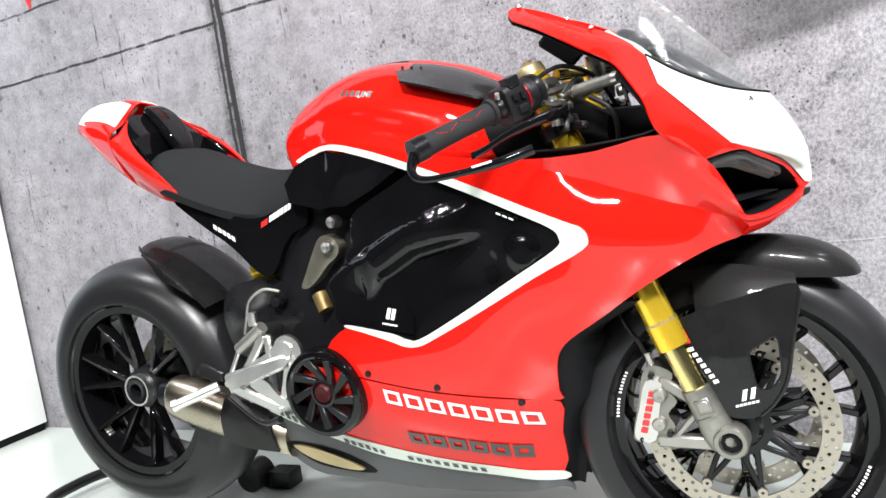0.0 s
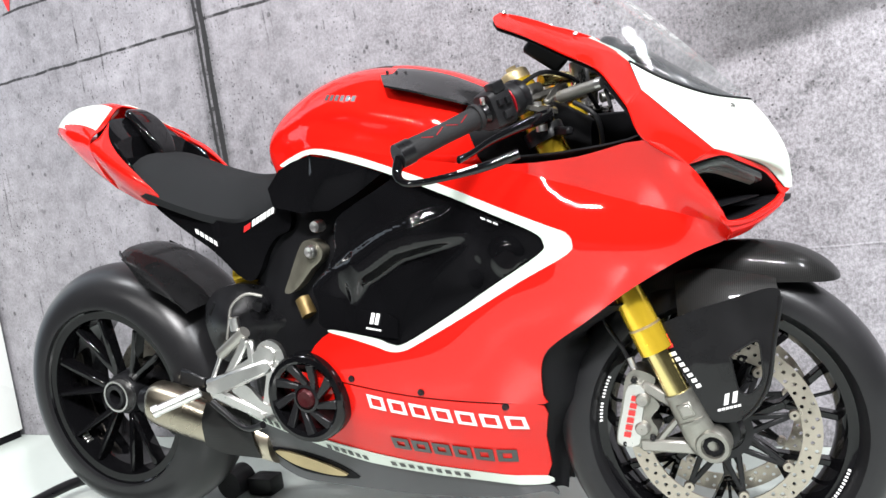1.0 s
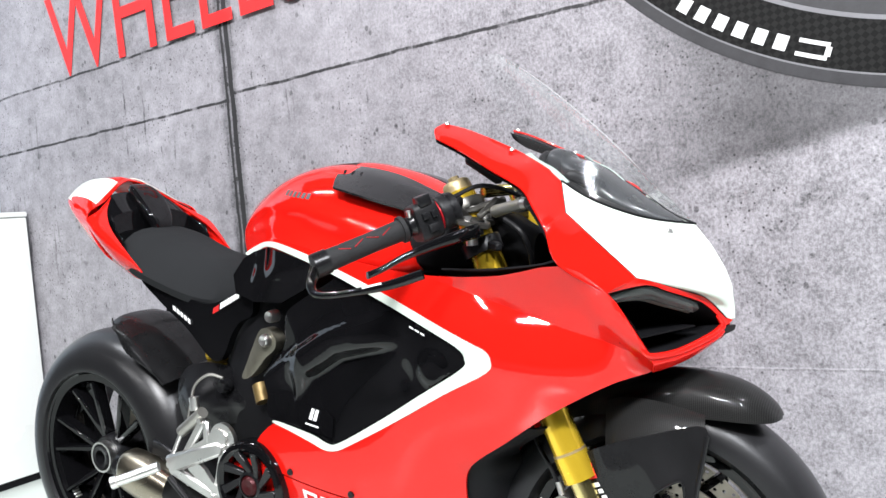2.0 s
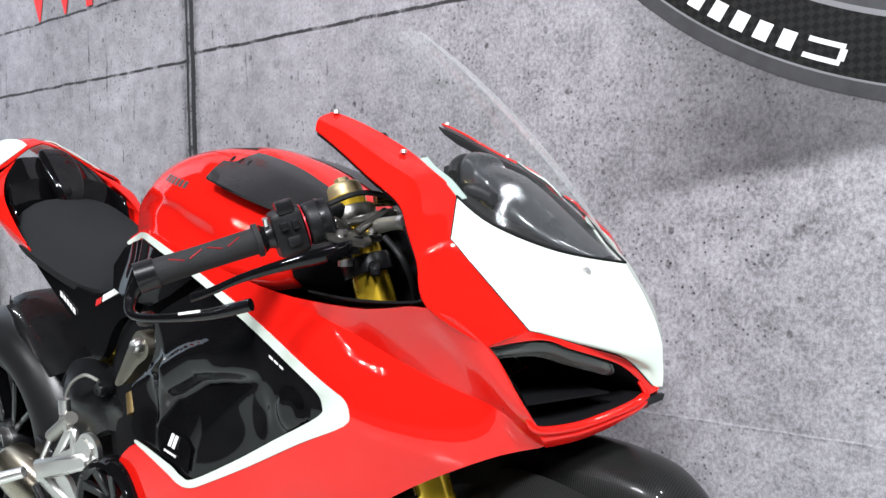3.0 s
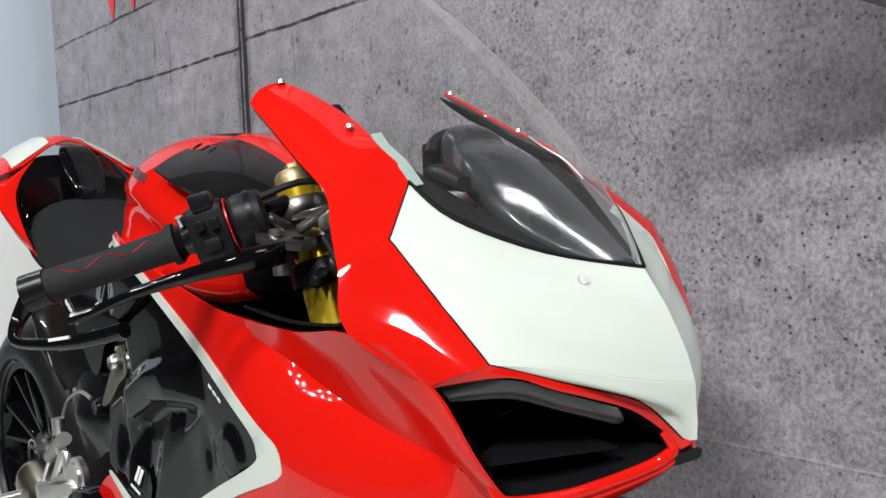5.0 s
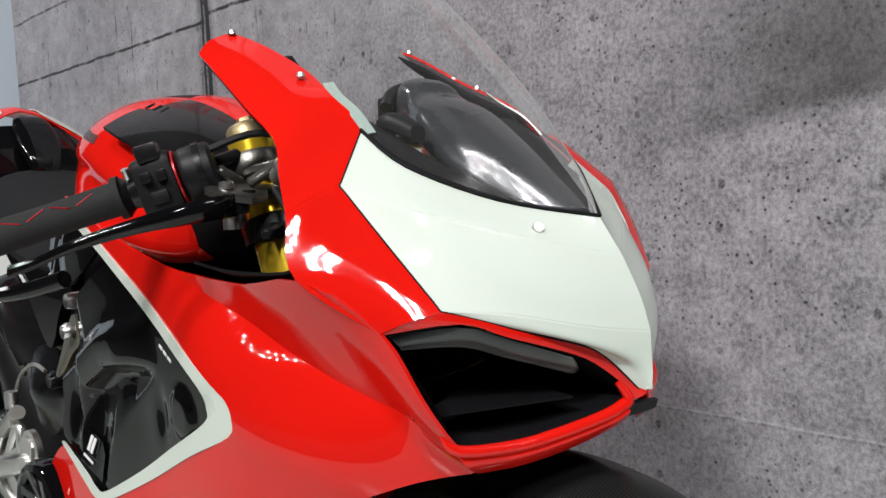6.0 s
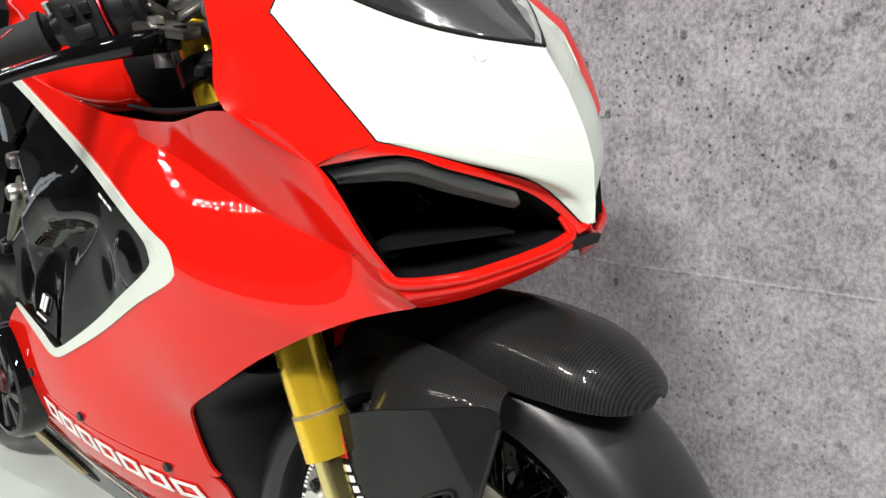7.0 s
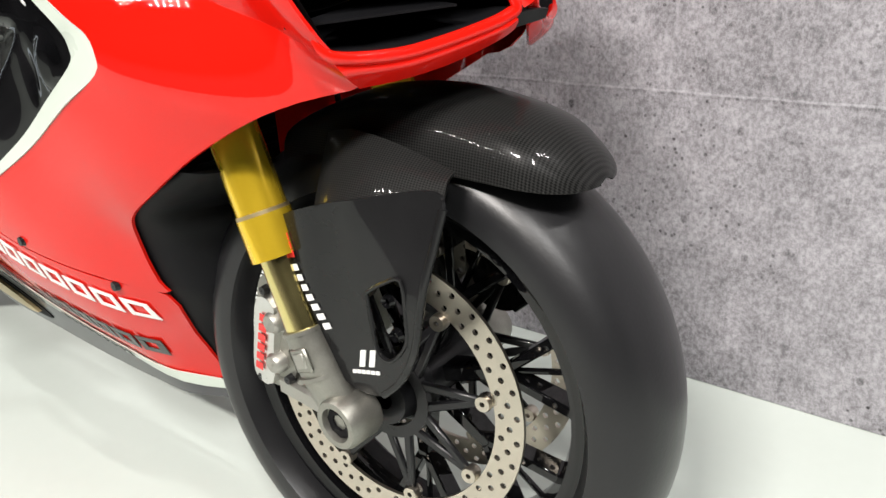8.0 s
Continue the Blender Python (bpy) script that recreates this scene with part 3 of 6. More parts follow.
def front_wheel():
    c = (FX, 0, FZ)
    rim = part("front_wheel", moved(lathe([(0.2245, -0.052), (0.228, -0.055), (0.228, -0.05), (0.214, -0.044), (0.205, -0.02), (0.203, 0.0), (0.205, 0.02), (0.214, 0.044), (0.228, 0.05), (0.228, 0.055), (0.2245, 0.052),
                                           (0.207, 0.05), (0.196, 0.02), (0.195, 0), (0.196, -0.02), (0.207, -0.05)], c, 72), STEER), GLOSSBLACK, bike, "glossy black carbon front wheel")
    part("tyre", moved(lathe(tyre_profile(0.302, 0.224, 0.080, 0.052), c, 80), STEER), RUBBER, rim, "black slick racing tyre")
    part("hub", moved(lathe([(0.012, -0.085), (0.03, -0.085), (0.034, -0.06), (0.045, -0.045), (0.038, -0.02), (0.038, 0.02), (0.045, 0.045), (0.034, 0.06), (0.03, 0.085), (0.012, 0.085)], c, 32), STEER), SATIN, rim)
    for i in range(7):
        a = 2 * math.pi * (i + 0.25) / 7
        root = Vector(c) + Vector((0.036 * math.cos(a), 0, 0.036 * math.sin(a)))
        mid = Vector(c) + Vector((0.115 * math.cos(a), 0, 0.115 * math.sin(a)))
        arms = [beam(root, mid, 0.034, 0.02, 0.026, 0.014)]
        for s in (-1, 1):
            b = a + s * 0.24
            arms.append(beam(mid - (mid - root) * 0.1, Vector(c) + Vector((0.206 * math.cos(b), 0, 0.206 * math.sin(b))), 0.024, 0.011, 0.03, 0.013))
        arms.append(beam(mid, Vector(c) + Vector((0.205 * math.cos(a), 0, 0.205 * math.sin(a))), 0.008, 0.006))
        part("spoke", moved(join(*arms), STEER), GLOSSBLACK, rim)
    for a0, k in ((-52, 17), (152, 13)):
        for i in range(k):
            a = radians(a0 + i * 1.75 + (1.75 if i > 6 else 0))
            part("rim_letter_bar", moved(beam(Vector((FX + 0.2155 * math.cos(a), -0.0535, FZ + 0.2155 * math.sin(a))), Vector((FX + 0.2205 * math.cos(a), -0.0550, FZ + 0.2205 * math.sin(a))), 0.0010, 0.0036, across=(0, 1, 0), bevel=0), STEER), DECALWHITE, rim)
    for s in (-1, 1):
        y = s * 0.070
        disc = part("brake_disc", moved(holed_disc(0.132, 0.165, [0.1345, 0.1440, 0.1530, 0.1620], 34, 0.0045, y, (FX, FZ), 0.0036), STEER), STEEL, rim, "drilled steel brake disc")
        part("disc_carrier", moved(lathe([(0.038, y - 0.004), (0.052, y - 0.004), (0.052, y + 0.004), (0.038, y + 0.004)], c, 40), STEER), SATIN, rim, "black anodised spider of the brake disc")
        for i in range(8):
            a = 2 * math.pi * i / 8 + 0.2
            for d in (-0.22, 0.22):
                part("carrier_arm", moved(beam(Vector((FX + 0.047 * math.cos(a + d * 1.3), y, FZ + 0.047 * math.sin(a + d * 1.3))), Vector((FX + 0.122 * math.cos(a), y, FZ + 0.122 * math.sin(a))), 0.007, 0.011, 0.007, 0.009), STEER), SATIN, rim)
        for i in range(8):
            a = 2 * math.pi * i / 8 + 0.2
            p = (FX + 0.123 * math.cos(a), y, FZ + 0.123 * math.sin(a))
            part("bobbin", moved(lathe([(0.003, -0.007), (0.0085, -0.007), (0.0095, -0.004), (0.0095, 0.004), (0.0085, 0.007), (0.003, 0.007)], p, 14), STEER), STEEL, rim)


def rear_wheel():
    c = (0, 0, RZ)
    rim = part("rear_wheel", lathe([(0.225, -0.088), (0.229, -0.092), (0.229, -0.085), (0.214, -0.076), (0.203, -0.04), (0.202, 0.0), (0.203, 0.04), (0.214, 0.076), (0.229, 0.085), (0.229, 0.092), (0.225, 0.088),
                                    (0.207, 0.086), (0.194, 0.04), (0.193, 0), (0.194, -0.04), (0.207, -0.086)], c, 72), GLOSSBLACK, bike, "glossy black carbon rear wheel")
    part("tyre", lathe(tyre_profile(0.336, 0.224, 0.102, 0.095), c, 80), RUBBER, rim, "wide black slick racing tyre")
    part("hub", lathe([(0.02, -0.062), (0.05, -0.062), (0.056, -0.05), (0.06, 0.0), (0.06, 0.09), (0.02, 0.09)], c, 40), SATIN, rim)
    part("wheel_nut", lathe([(0.019, -0.058), (0.020, -0.084), (0.030, -0.086), (0.034, -0.078), (0.036, -0.06)], c, 12), SATIN, rim, "large black centre nut")
    part("nut_ring", lathe([(0.036, -0.062), (0.036, -0.082), (0.041, -0.082), (0.041, -0.062)], c, 40), SILVER, rim)
    for i in range(6):
        a = 2 * math.pi * (i + 0.25) / 6
        arms = []
        for s in (-1, 1):
            p0 = Vector((0.050 * math.cos(a + s * 0.5), -0.040, RZ + 0.050 * math.sin(a + s * 0.5)))
            p1 = Vector((0.205 * math.cos(a + s * 0.30), -0.066, RZ + 0.205 * math.sin(a + s * 0.30)))
            arms += [beam(p0, p1, 0.032, 0.018, 0.038, 0.014, bevel=0.004)]
        part("spoke", join(*arms), GLOSSBLACK, rim)
    part("hub_carrier", lathe([(0.03, 0.075), (0.135, 0.085), (0.14, 0.10), (0.12, 0.12), (0.03, 0.13)], c, 40), SATIN, rim, "black swingarm hub carrier")
    for i in range(3):
        a = 3.75 + i * 0.045
        part("balance_weight", beam(Vector((0.199 * math.cos(a), -0.07, RZ + 0.199 * math.sin(a))), Vector((0.199 * math.cos(a), -0.05, RZ + 0.199 * math.sin(a))), 0.007, 0.006, across=(0, 0, 1)), SILVER, rim)
    part("brake_disc", holed_disc(0.07, 0.1225, [0.085, 0.097, 0.109, 0.119], 30, 0.005, 0.06, (0, RZ), 0.003), STEEL, rim, "drilled rear brake disc")


front_wheel()
rear_wheel()

# half width of the side shell by place in side view
SHELL = net([(0.7, 0.41, 0.196), (0.95, 0.41, 0.204), (0.71, 0.5, 0.198), (0.93, 0.505, 0.214), (1.12, 0.54, 0.208), (1.22, 0.5, 0.188), (0.75, 0.6, 0.188), (1.05, 0.63, 0.208), (1.3, 0.56, 0.196), (1.45, 0.63, 0.158), (1.525, 0.655, 0.115), (1.24, 0.685, 0.222), (1.3, 0.68, 0.22), (1.43, 0.7, 0.196), (1.53, 0.685, 0.156), (0.72, 0.78, 0.176), (1.0, 0.77, 0.206), (1.22, 0.78, 0.222), (1.36, 0.78, 0.226), (1.485, 0.787, 0.192), (0.7, 0.895, 0.14), (0.8, 0.905, 0.182), (0.95, 0.865, 0.202), (1.21, 0.825, 0.216), (1.435, 0.834, 0.237), (0.85, 0.7, 0.192), (0.5, 0.355, 0.165), (0.6, 0.3, 0.145), (0.7, 0.253, 0.124), (0.8, 0.232, 0.114), (0.88, 0.211, 0.103), (0.99, 0.199, 0.096), (1.09, 0.19, 0.084), (1.129, 0.203, 0.062), (1.139, 0.262, 0.09), (1.15, 0.312, 0.114), (1.165, 0.361, 0.138), (1.176, 0.417, 0.158), (1.184, 0.459, 0.17), (1.107, 0.376, 0.167), (1.127, 0.332, 0.142), (1.076, 0.267, 0.125), (0.85, 0.33, 0.178)])

BAND_OUT = [(0.668, 0.884), (0.705, 0.897), (0.752, 0.905), (0.805, 0.902), (0.878, 0.881), (0.947, 0.854), (1.056, 0.807), (1.158, 0.758), (1.254, 0.714), (1.284, 0.700), (1.293, 0.682), (1.280, 0.662),
            (1.190, 0.621), (1.073, 0.563), (0.972, 0.516), (0.935, 0.502), (0.905, 0.502), (0.872, 0.513), (0.811, 0.530), (0.765, 0.541)]
BAND_IN = [(0.775, 0.545), (0.875, 0.528), (0.910, 0.516), (0.942, 0.517), (1.039, 0.564), (1.136, 0.616), (1.230, 0.666), (1.242, 0.685), (1.226, 0.706), (1.155, 0.742), (1.053, 0.792), (0.945, 0.841),
           (0.852, 0.876), (0.790, 0.893), (0.745, 0.894), (0.690, 0.880)]
ARCH = [(1.527, 0.652), (1.474, 0.637), (1.428, 0.618), (1.359, 0.582), (1.286, 0.536), (1.231, 0.503), (1.202, 0.478), (1.186, 0.445), (1.177, 0.392)]


def step_up(v, wide):
    t = min(max(v / wide + 0.5, 0), 1)
    return t * t * (3 - 2 * t)


CREASE = [(1.16, 0.830), (1.21, 0.810), (1.25, 0.793), (1.31, 0.768), (1.375, 0.742), (1.435, 0.716), (1.485, 0.694), (1.535, 0.677)]


def creased(x, z):
    """The side shell with the facet that leans in below the cockpit opening, the sharp valley under it and the rolled shoulder below that."""
    zc = float(np.interp(x, [q[0] for q in CREASE], [q[1] for q in CREASE]))
    rim = 1.487 + (0.787 - z) * 0.4545
    deep = 0.035 * step_up(x - 1.235, 0.15) * step_up(rim - x - 0.036, 0.072)
    d = z - zc
    return SHELL(x, z) - deep * (max(0, 1 - d / (0.852 - zc)) if d > 0 else max(0, 1 + d / 0.10) ** 2) + 0.15 * deep * math.exp(-((d + 0.09) / 0.045) ** 2)


def fairing(s):
    right = s < 0
    tail = [(1.487, 0.787), (1.514, 0.737), (1.532, 0.688)]
    top = [(0.70, 0.900), (0.80, 0.910), (0.95, 0.872), (1.10, 0.838), (1.212, 0.823), (1.32, 0.822), (1.435, 0.834)]
    mid = top + tail + ARCH + [(1.174, 0.372), (1.092, 0.387), (0.934, 0.411), (0.785, 0.439), (0.721, 0.453), (0.71, 0.498), (0.765, 0.54)] + BAND_OUT[::-1][1:-1] + [(0.668, 0.884)]
    side = part("side_fairing", panel(mid, creased, s, 0.004, 0.011, 3, crease=CREASE), RED, bike, "red lacquered side fairing", 24)
    low = [(1.172, 0.367), (1.091, 0.383), (0.934, 0.407), (0.785, 0.435), (0.721, 0.449), (0.66, 0.46), (0.599, 0.423), (0.51, 0.371), (0.581, 0.334), (0.67, 0.294), (0.798, 0.258), (0.923, 0.232), (1.044, 0.216), (1.132, 0.196), (1.155, 0.294)]
    lowpan = part("lower_fairing", panel(low, SHELL, s, 0.004, 0.03, 3, -0.001), RED, bike, "red lower fairing with white lettering strip")
    part("white_band", panel(BAND_OUT + BAND_IN, SHELL, s, 0.002, 0.03, 4, 0.002), WHITE, side, "white painted band")
    strip = [(0.488, 0.362), (0.51, 0.371), (0.581, 0.334), (0.67, 0.294), (0.798, 0.258), (0.923, 0.232), (1.044, 0.216), (1.132, 0.196), (1.131, 0.176), (1.037, 0.194), (0.913, 0.206), (0.759, 0.234), (0.668, 0.272), (0.575, 0.314)]
    part("white_strip", panel(strip, SHELL, s, 0.002, 0.03, 3, 0.003), WHITE, lowpan)
    for x, z in ((0.805, 0.447), (0.955, 0.418), (1.107, 0.376)):
        w = SHELL(x, z)
        part("screw", lathe([(0.001, s * (w + 0.004)), (0.006, s * (w + 0.004)), (0.0075, s * (w - 0.002))], (x, 0, z), 12, False), SATIN, side)
    if right:
        frames(0.828, 0.386, 1.14, 0.318, 0.030, 7, SHELL, lowpan, DECALWHITE, "lettering_frame", 0.0022, 0.0, 0.22, s, 0.0068)
        frames(0.842, 0.283, 1.097, 0.242, 0.030, 6, SHELL, lowpan, DECALDARK, "logo_frame", 0.0022, 0.15, 0.16, s, 0.0095)
        bars(0.499, 0.36, 0.603, 0.304, 0.014, 7, SHELL, lowpan, DECALDARK, "print_bar", 0.0052, -0.1, 0.45, s)
        bars(0.668, 0.273, 0.763, 0.241, 0.011, 6, SHELL, lowpan, DECALDARK, "print_bar", 0.0052, 0, 0.45, s)
        bars(0.808, 0.231, 0.988, 0.205, 0.010, 9, SHELL, lowpan, DECALDARK, "print_bar", 0.0052, 0, 0.45, s)


LIP = [(-0.03, -0.012), (0.0, 0.004), (0.045, 0.035), (0.14, 0.040), (0.22, 0.022), (0.30, 0.0)]
FOLD = [(-0.03, -0.06), (0.06, -0.105), (0.115, -0.045), (0.19, -0.022), (0.27, -0.006), (0.30, 0.0)]


def along(table, s):
    return float(np.interp(s, [q[0] for q in table], [q[1] for q in table]))


def scoop(x, z):
    """Half width of the carbon side panel: a bulged rear part, a curved lip over a hollow, a flat front triangle with a bubble."""
    w = SHELL(x, z) - 0.006
    s, d = 0.924 * (x - 0.830) + 0.383 * (z - 0.588), -0.383 * (x - 0.830) + 0.924 * (z - 0.588)
    lip, fold = along(LIP, s), along(FOLD, s)
    end = min(max((0.30 - s) / 0.10, 0), 1) * min(max((s + 0.01) / 0.06, 0), 1)
    over = step_up(d - lip, 0.022)
    w += over * end * (0.010 + 0.006 * math.exp(-((d - lip - 0.035) / 0.03) ** 2))
    if fold < d:
        w -= (1 - over) * end * 0.020 * min(1, (d - fold) / max(lip - fold, 0.01))
    ridge = 0.646 + (x - 0.741) * 0.47 - 0.55 * max(x - 0.88, 0) ** 1.6
    w -= 0.012 * step_up(z - ridge, 0.022) * min(max((1.09 - x) / 0.06, 0), 1)
    w -= 0.010 * math.exp(-((x - 0.80) / 0.022) ** 2 - ((z - 0.600) / 0.035) ** 2)
    r = math.hypot(x - 1.169, z - 0.662)
    return w + 0.006 * step_up(0.028 - r, 0.016) - 0.005 * math.exp(-((x - 1.105) / 0.014) ** 2 - ((z - 0.648) / 0.026) ** 2)


def carbon_panels(s):
    rear = [(0.745, 0.548), (0.738, 0.590), (0.728, 0.634), (0.765, 0.668), (0.79, 0.70), (0.80, 0.745), (0.83, 0.775), (0.95, 0.825)]
    out = [(q[0] - 0.004, q[1]) for q in BAND_IN[1:12]]
    main = part("engine_panel", panel(out + rear[::-1], scoop, s, 0.003, 0.006, 3), GLOSSBLACK, bike, "glossy black carbon engine side panel with scoops", 80)
    upper = [(0.664, 0.874), (0.700, 0.886), (0.76, 0.894), (0.852, 0.874), (0.94, 0.840), (0.87, 0.806), (0.80, 0.781), (0.722, 0.784), (0.690, 0.792), (0.648, 0.800), (0.632, 0.84)]
    part("tank_side_cover", panel(upper, lambda x, z: SHELL(x, z) - 0.003 + 0.012 * max(0, 1 - abs(x - 0.80 - (z - 0.84) * 0.8) / 0.10) * max(0, 1 - abs(z - 0.845) / 0.06) + 0.006 * step_up(0.735 - x, 0.03), s, 0.006, 0.010, 1), GLOSSBLACK, bike, "glossy black carbon cover below the tank")
    if s < 0:
        plate = [(0.842, 0.536), (0.925, 0.524), (0.928, 0.560), (0.905, 0.572), (0.845, 0.582)]
        part("badge_plate", panel(plate, scoop, s, 0.002, 0.03, 1, 0.004, False), GLOSSBLACK, main)
        bars(0.862, 0.556, 0.884, 0.552, 0.020, 2, scoop, main, DECALWHITE, "logo_bar", 0.007, 0.25, 0.3, s)
        bars(0.855, 0.546, 0.890, 0.540, 0.003, 5, scoop, main, DECALWHITE, "print_bar", 0.007, 0, 0.2, s)
        bars(1.13, 0.738, 1.165, 0.722, 0.003, 3, scoop, main, DECALWHITE, "print_bar", 0.009, 0, 0.3, s)


def belly(s):
    def half(x, z):
        top = float(np.interp(x, (0.50, 0.60, 0.70, 0.80, 0.88, 0.99, 1.09), (0.352, 0.300, 0.256, 0.232, 0.212, 0.199, 0.190)))
        return 0.04 + (SHELL(x, top) - 0.044) * min(max((z - 0.10) / (top - 0.10), 0), 1.02) ** 0.6
    line = [(0.479, 0.361), (0.575, 0.314), (0.668, 0.272), (0.76, 0.232), (0.914, 0.204), (1.04, 0.191), (1.13, 0.173), (1.144, 0.148), (1.12, 0.16), (1.02, 0.152), (0.85, 0.14800000000000002), (0.64, 0.17), (0.55, 0.188), (0.49, 0.26), (0.468, 0.33)]
    pan = part("belly_pan", panel(line, half, s, 0.004, 0.025, 3), DARKGREY, bike, "dark grey carbon belly pan")
    # the cut-out's shaded inside is a black sheet laid on the pan
    part("window_shade", panel([(0.515, 0.268), (0.58, 0.262), (0.66, 0.235), (0.715, 0.192), (0.66, 0.190), (0.58, 0.205), (0.535, 0.238)], half, s, 0.002, 0.03, 4, 0.002), DUCT, pan)
    part("sump_cover", panel([(0.53, 0.262), (0.58, 0.255), (0.645, 0.230), (0.690, 0.200), (0.64, 0.202), (0.57, 0.225)], half, s, 0.006, 0.02, 4, 0.009), BRONZE, pan, "pale bronze sump casting laid over the dark cut-out")


def clutch():
    c = (0.692, 0, 0.408)
    y = -0.204
    cover = part("clutch_cover", lathe([(0.072, y + 0.02), (0.072, y - 0.012), (0.080, y - 0.018), (0.089, y - 0.016), (0.094, y - 0.006), (0.094, y + 0.02)], c, 56), GLOSSBLACK, bike, "black open clutch cover with swept spokes")
    part("clutch_plate", lathe([(0.001, y + 0.016), (0.075, y + 0.016), (0.075, y + 0.022), (0.001, y + 0.022)], c, 40), REDALU, cover, "dark red pressure plate")
    part("clutch_hub", lathe([(0.001, y - 0.014), (0.016, y - 0.016), (0.022, y - 0.010), (0.026, y + 0.01)], c, 28, False), REDALU, cover, "red centre cap")
    part("clutch_ring", lathe([(0.024, y - 0.012), (0.030, y - 0.010), (0.032, y + 0.008), (0.024, y + 0.008)], c, 28), SATIN, cover)
    for i in range(9):
        a = 2 * math.pi * i / 9
        p0 = Vector((c[0] + 0.028 * math.cos(a), y - 0.004, c[2] + 0.028 * math.sin(a)))
        b = a + 0.55
        p1 = Vector((c[0] + 0.076 * math.cos(b), y - 0.010, c[2] + 0.076 * math.sin(b)))
        part("cover_spoke", beam(p0, p1, 0.012, 0.011, 0.012, 0.020), SATIN, cover)


def upper_fairing(s):
    rows = [[(1.188, 0.134, 1.089), (1.182, 0.158, 1.079), (1.196, 0.180, 1.061)],
            [(1.235, 0.126, 1.071), (1.240, 0.164, 1.055), (1.250, 0.191, 1.032)],
            [(1.302, 0.118, 1.036), (1.305, 0.164, 1.018), (1.310, 0.198, 0.993)],
            [(1.360, 0.130, 1.003), (1.360, 0.172, 0.985), (1.363, 0.204, 0.959)],
            [(1.397, 0.127, 0.969), (1.395, 0.176, 0.944), (1.390, 0.219, 0.925)],
            [(1.425, 0.178, 0.914), (1.418, 0.207, 0.903), (1.411, 0.229, 0.890)],
            [(1.458, 0.170, 0.876), (1.445, 0.206, 0.858), (1.433, 0.238, 0.836)],
            [(1.524, 0.153, 0.803), (1.506, 0.178, 0.796), (1.486, 0.192, 0.786)]]
    rows = tight(rows, 5)
    up = part("upper_fairing", skin(rows, 5, 4, s, 0.003, True), RED, bike, "red upper fairing wing beside the windscreen")
    part("fairing_liner", skin([[(x - 0.003, y - 0.006, z - 0.006) for x, y, z in r] for r in rows[:9]], 4, 4, s, 0.002, True), DUCT, up, "matt black inner lining")
    part("fin_screw", lathe([(0.001, 0.004), (0.004, 0.004), (0.005, 0.0)], (1.196, s * 0.137, 1.086), 10, False, "z"), SILVER, up)
    part("fin_screw", lathe([(0.001, 0.004), (0.004, 0.004), (0.005, 0.0)], (1.318, s * 0.136, 1.026), 10, False, "z"), SILVER, up)
    brow = [[(1.522, 0.156, 0.804), (1.505, 0.176, 0.796), (1.486, 0.191, 0.785)], [(1.542, 0.127, 0.794), (1.535, 0.140, 0.791), (1.527, 0.150, 0.790)], [(1.558, 0.097, 0.782), (1.556, 0.104, 0.778), (1.552, 0.112, 0.773)],
            [(1.574, 0.064, 0.770), (1.573, 0.068, 0.764), (1.570, 0.072, 0.758)], [(1.590, 0.033, 0.756), (1.590, 0.036, 0.748), (1.587, 0.040, 0.743)], [(1.607, 0.010, 0.735), (1.604, 0.012, 0.728), (1.600, 0.016, 0.722)], [(1.622, 0.0, 0.712), (1.618, 0.002, 0.708), (1.612, 0.004, 0.704)]]
    slim = (1, 0.6, 0.55, 0.55, 0.6, 0.8, 1)
    brow = [[tuple(p + (q - p) * f for p, q in zip(r[0], e)) for e in r] for r, f in zip(brow, slim)]
    part("brow", skin(brow, 4, 3, s, 0.003, True), RED, up, "red brow over the air inlet")
    lip = [[(1.532, 0.148, 0.678), (1.536, 0.140, 0.664), (1.523, 0.112, 0.648)], [(1.555, 0.098, 0.6765), (1.560, 0.094, 0.666), (1.549, 0.080, 0.653)],
           [(1.576, 0.0595, 0.6825), (1.582, 0.055, 0.674), (1.572, 0.044, 0.662)], [(1.598, 0.028, 0.693), (1.605, 0.024, 0.687), (1.596, 0.018, 0.677)], [(1.606, 0.013, 0.7005), (1.612, 0.011, 0.695), (1.605, 0.008, 0.686)]]
    part("chin", skin(lip, 5, 4, s, 0.004, True), RED, up, "red chin below the air inlet")
    rod = [(1.522, 0.158, 0.700), (1.532, 0.148, 0.681)] + [r[0] for r in lip[1:]] + [(1.609, 0.010, 0.707), (1.603, 0.016, 0.722)]
    part("chin_roll", tube([(x, bowed(x, y, s), z) for x, y, z in rod], [0.003, 0.0055, 0.006, 0.006, 0.006, 0.006, 0.005, 0.003], 12, 5), RED, up, "rolled red lip of the air inlet")


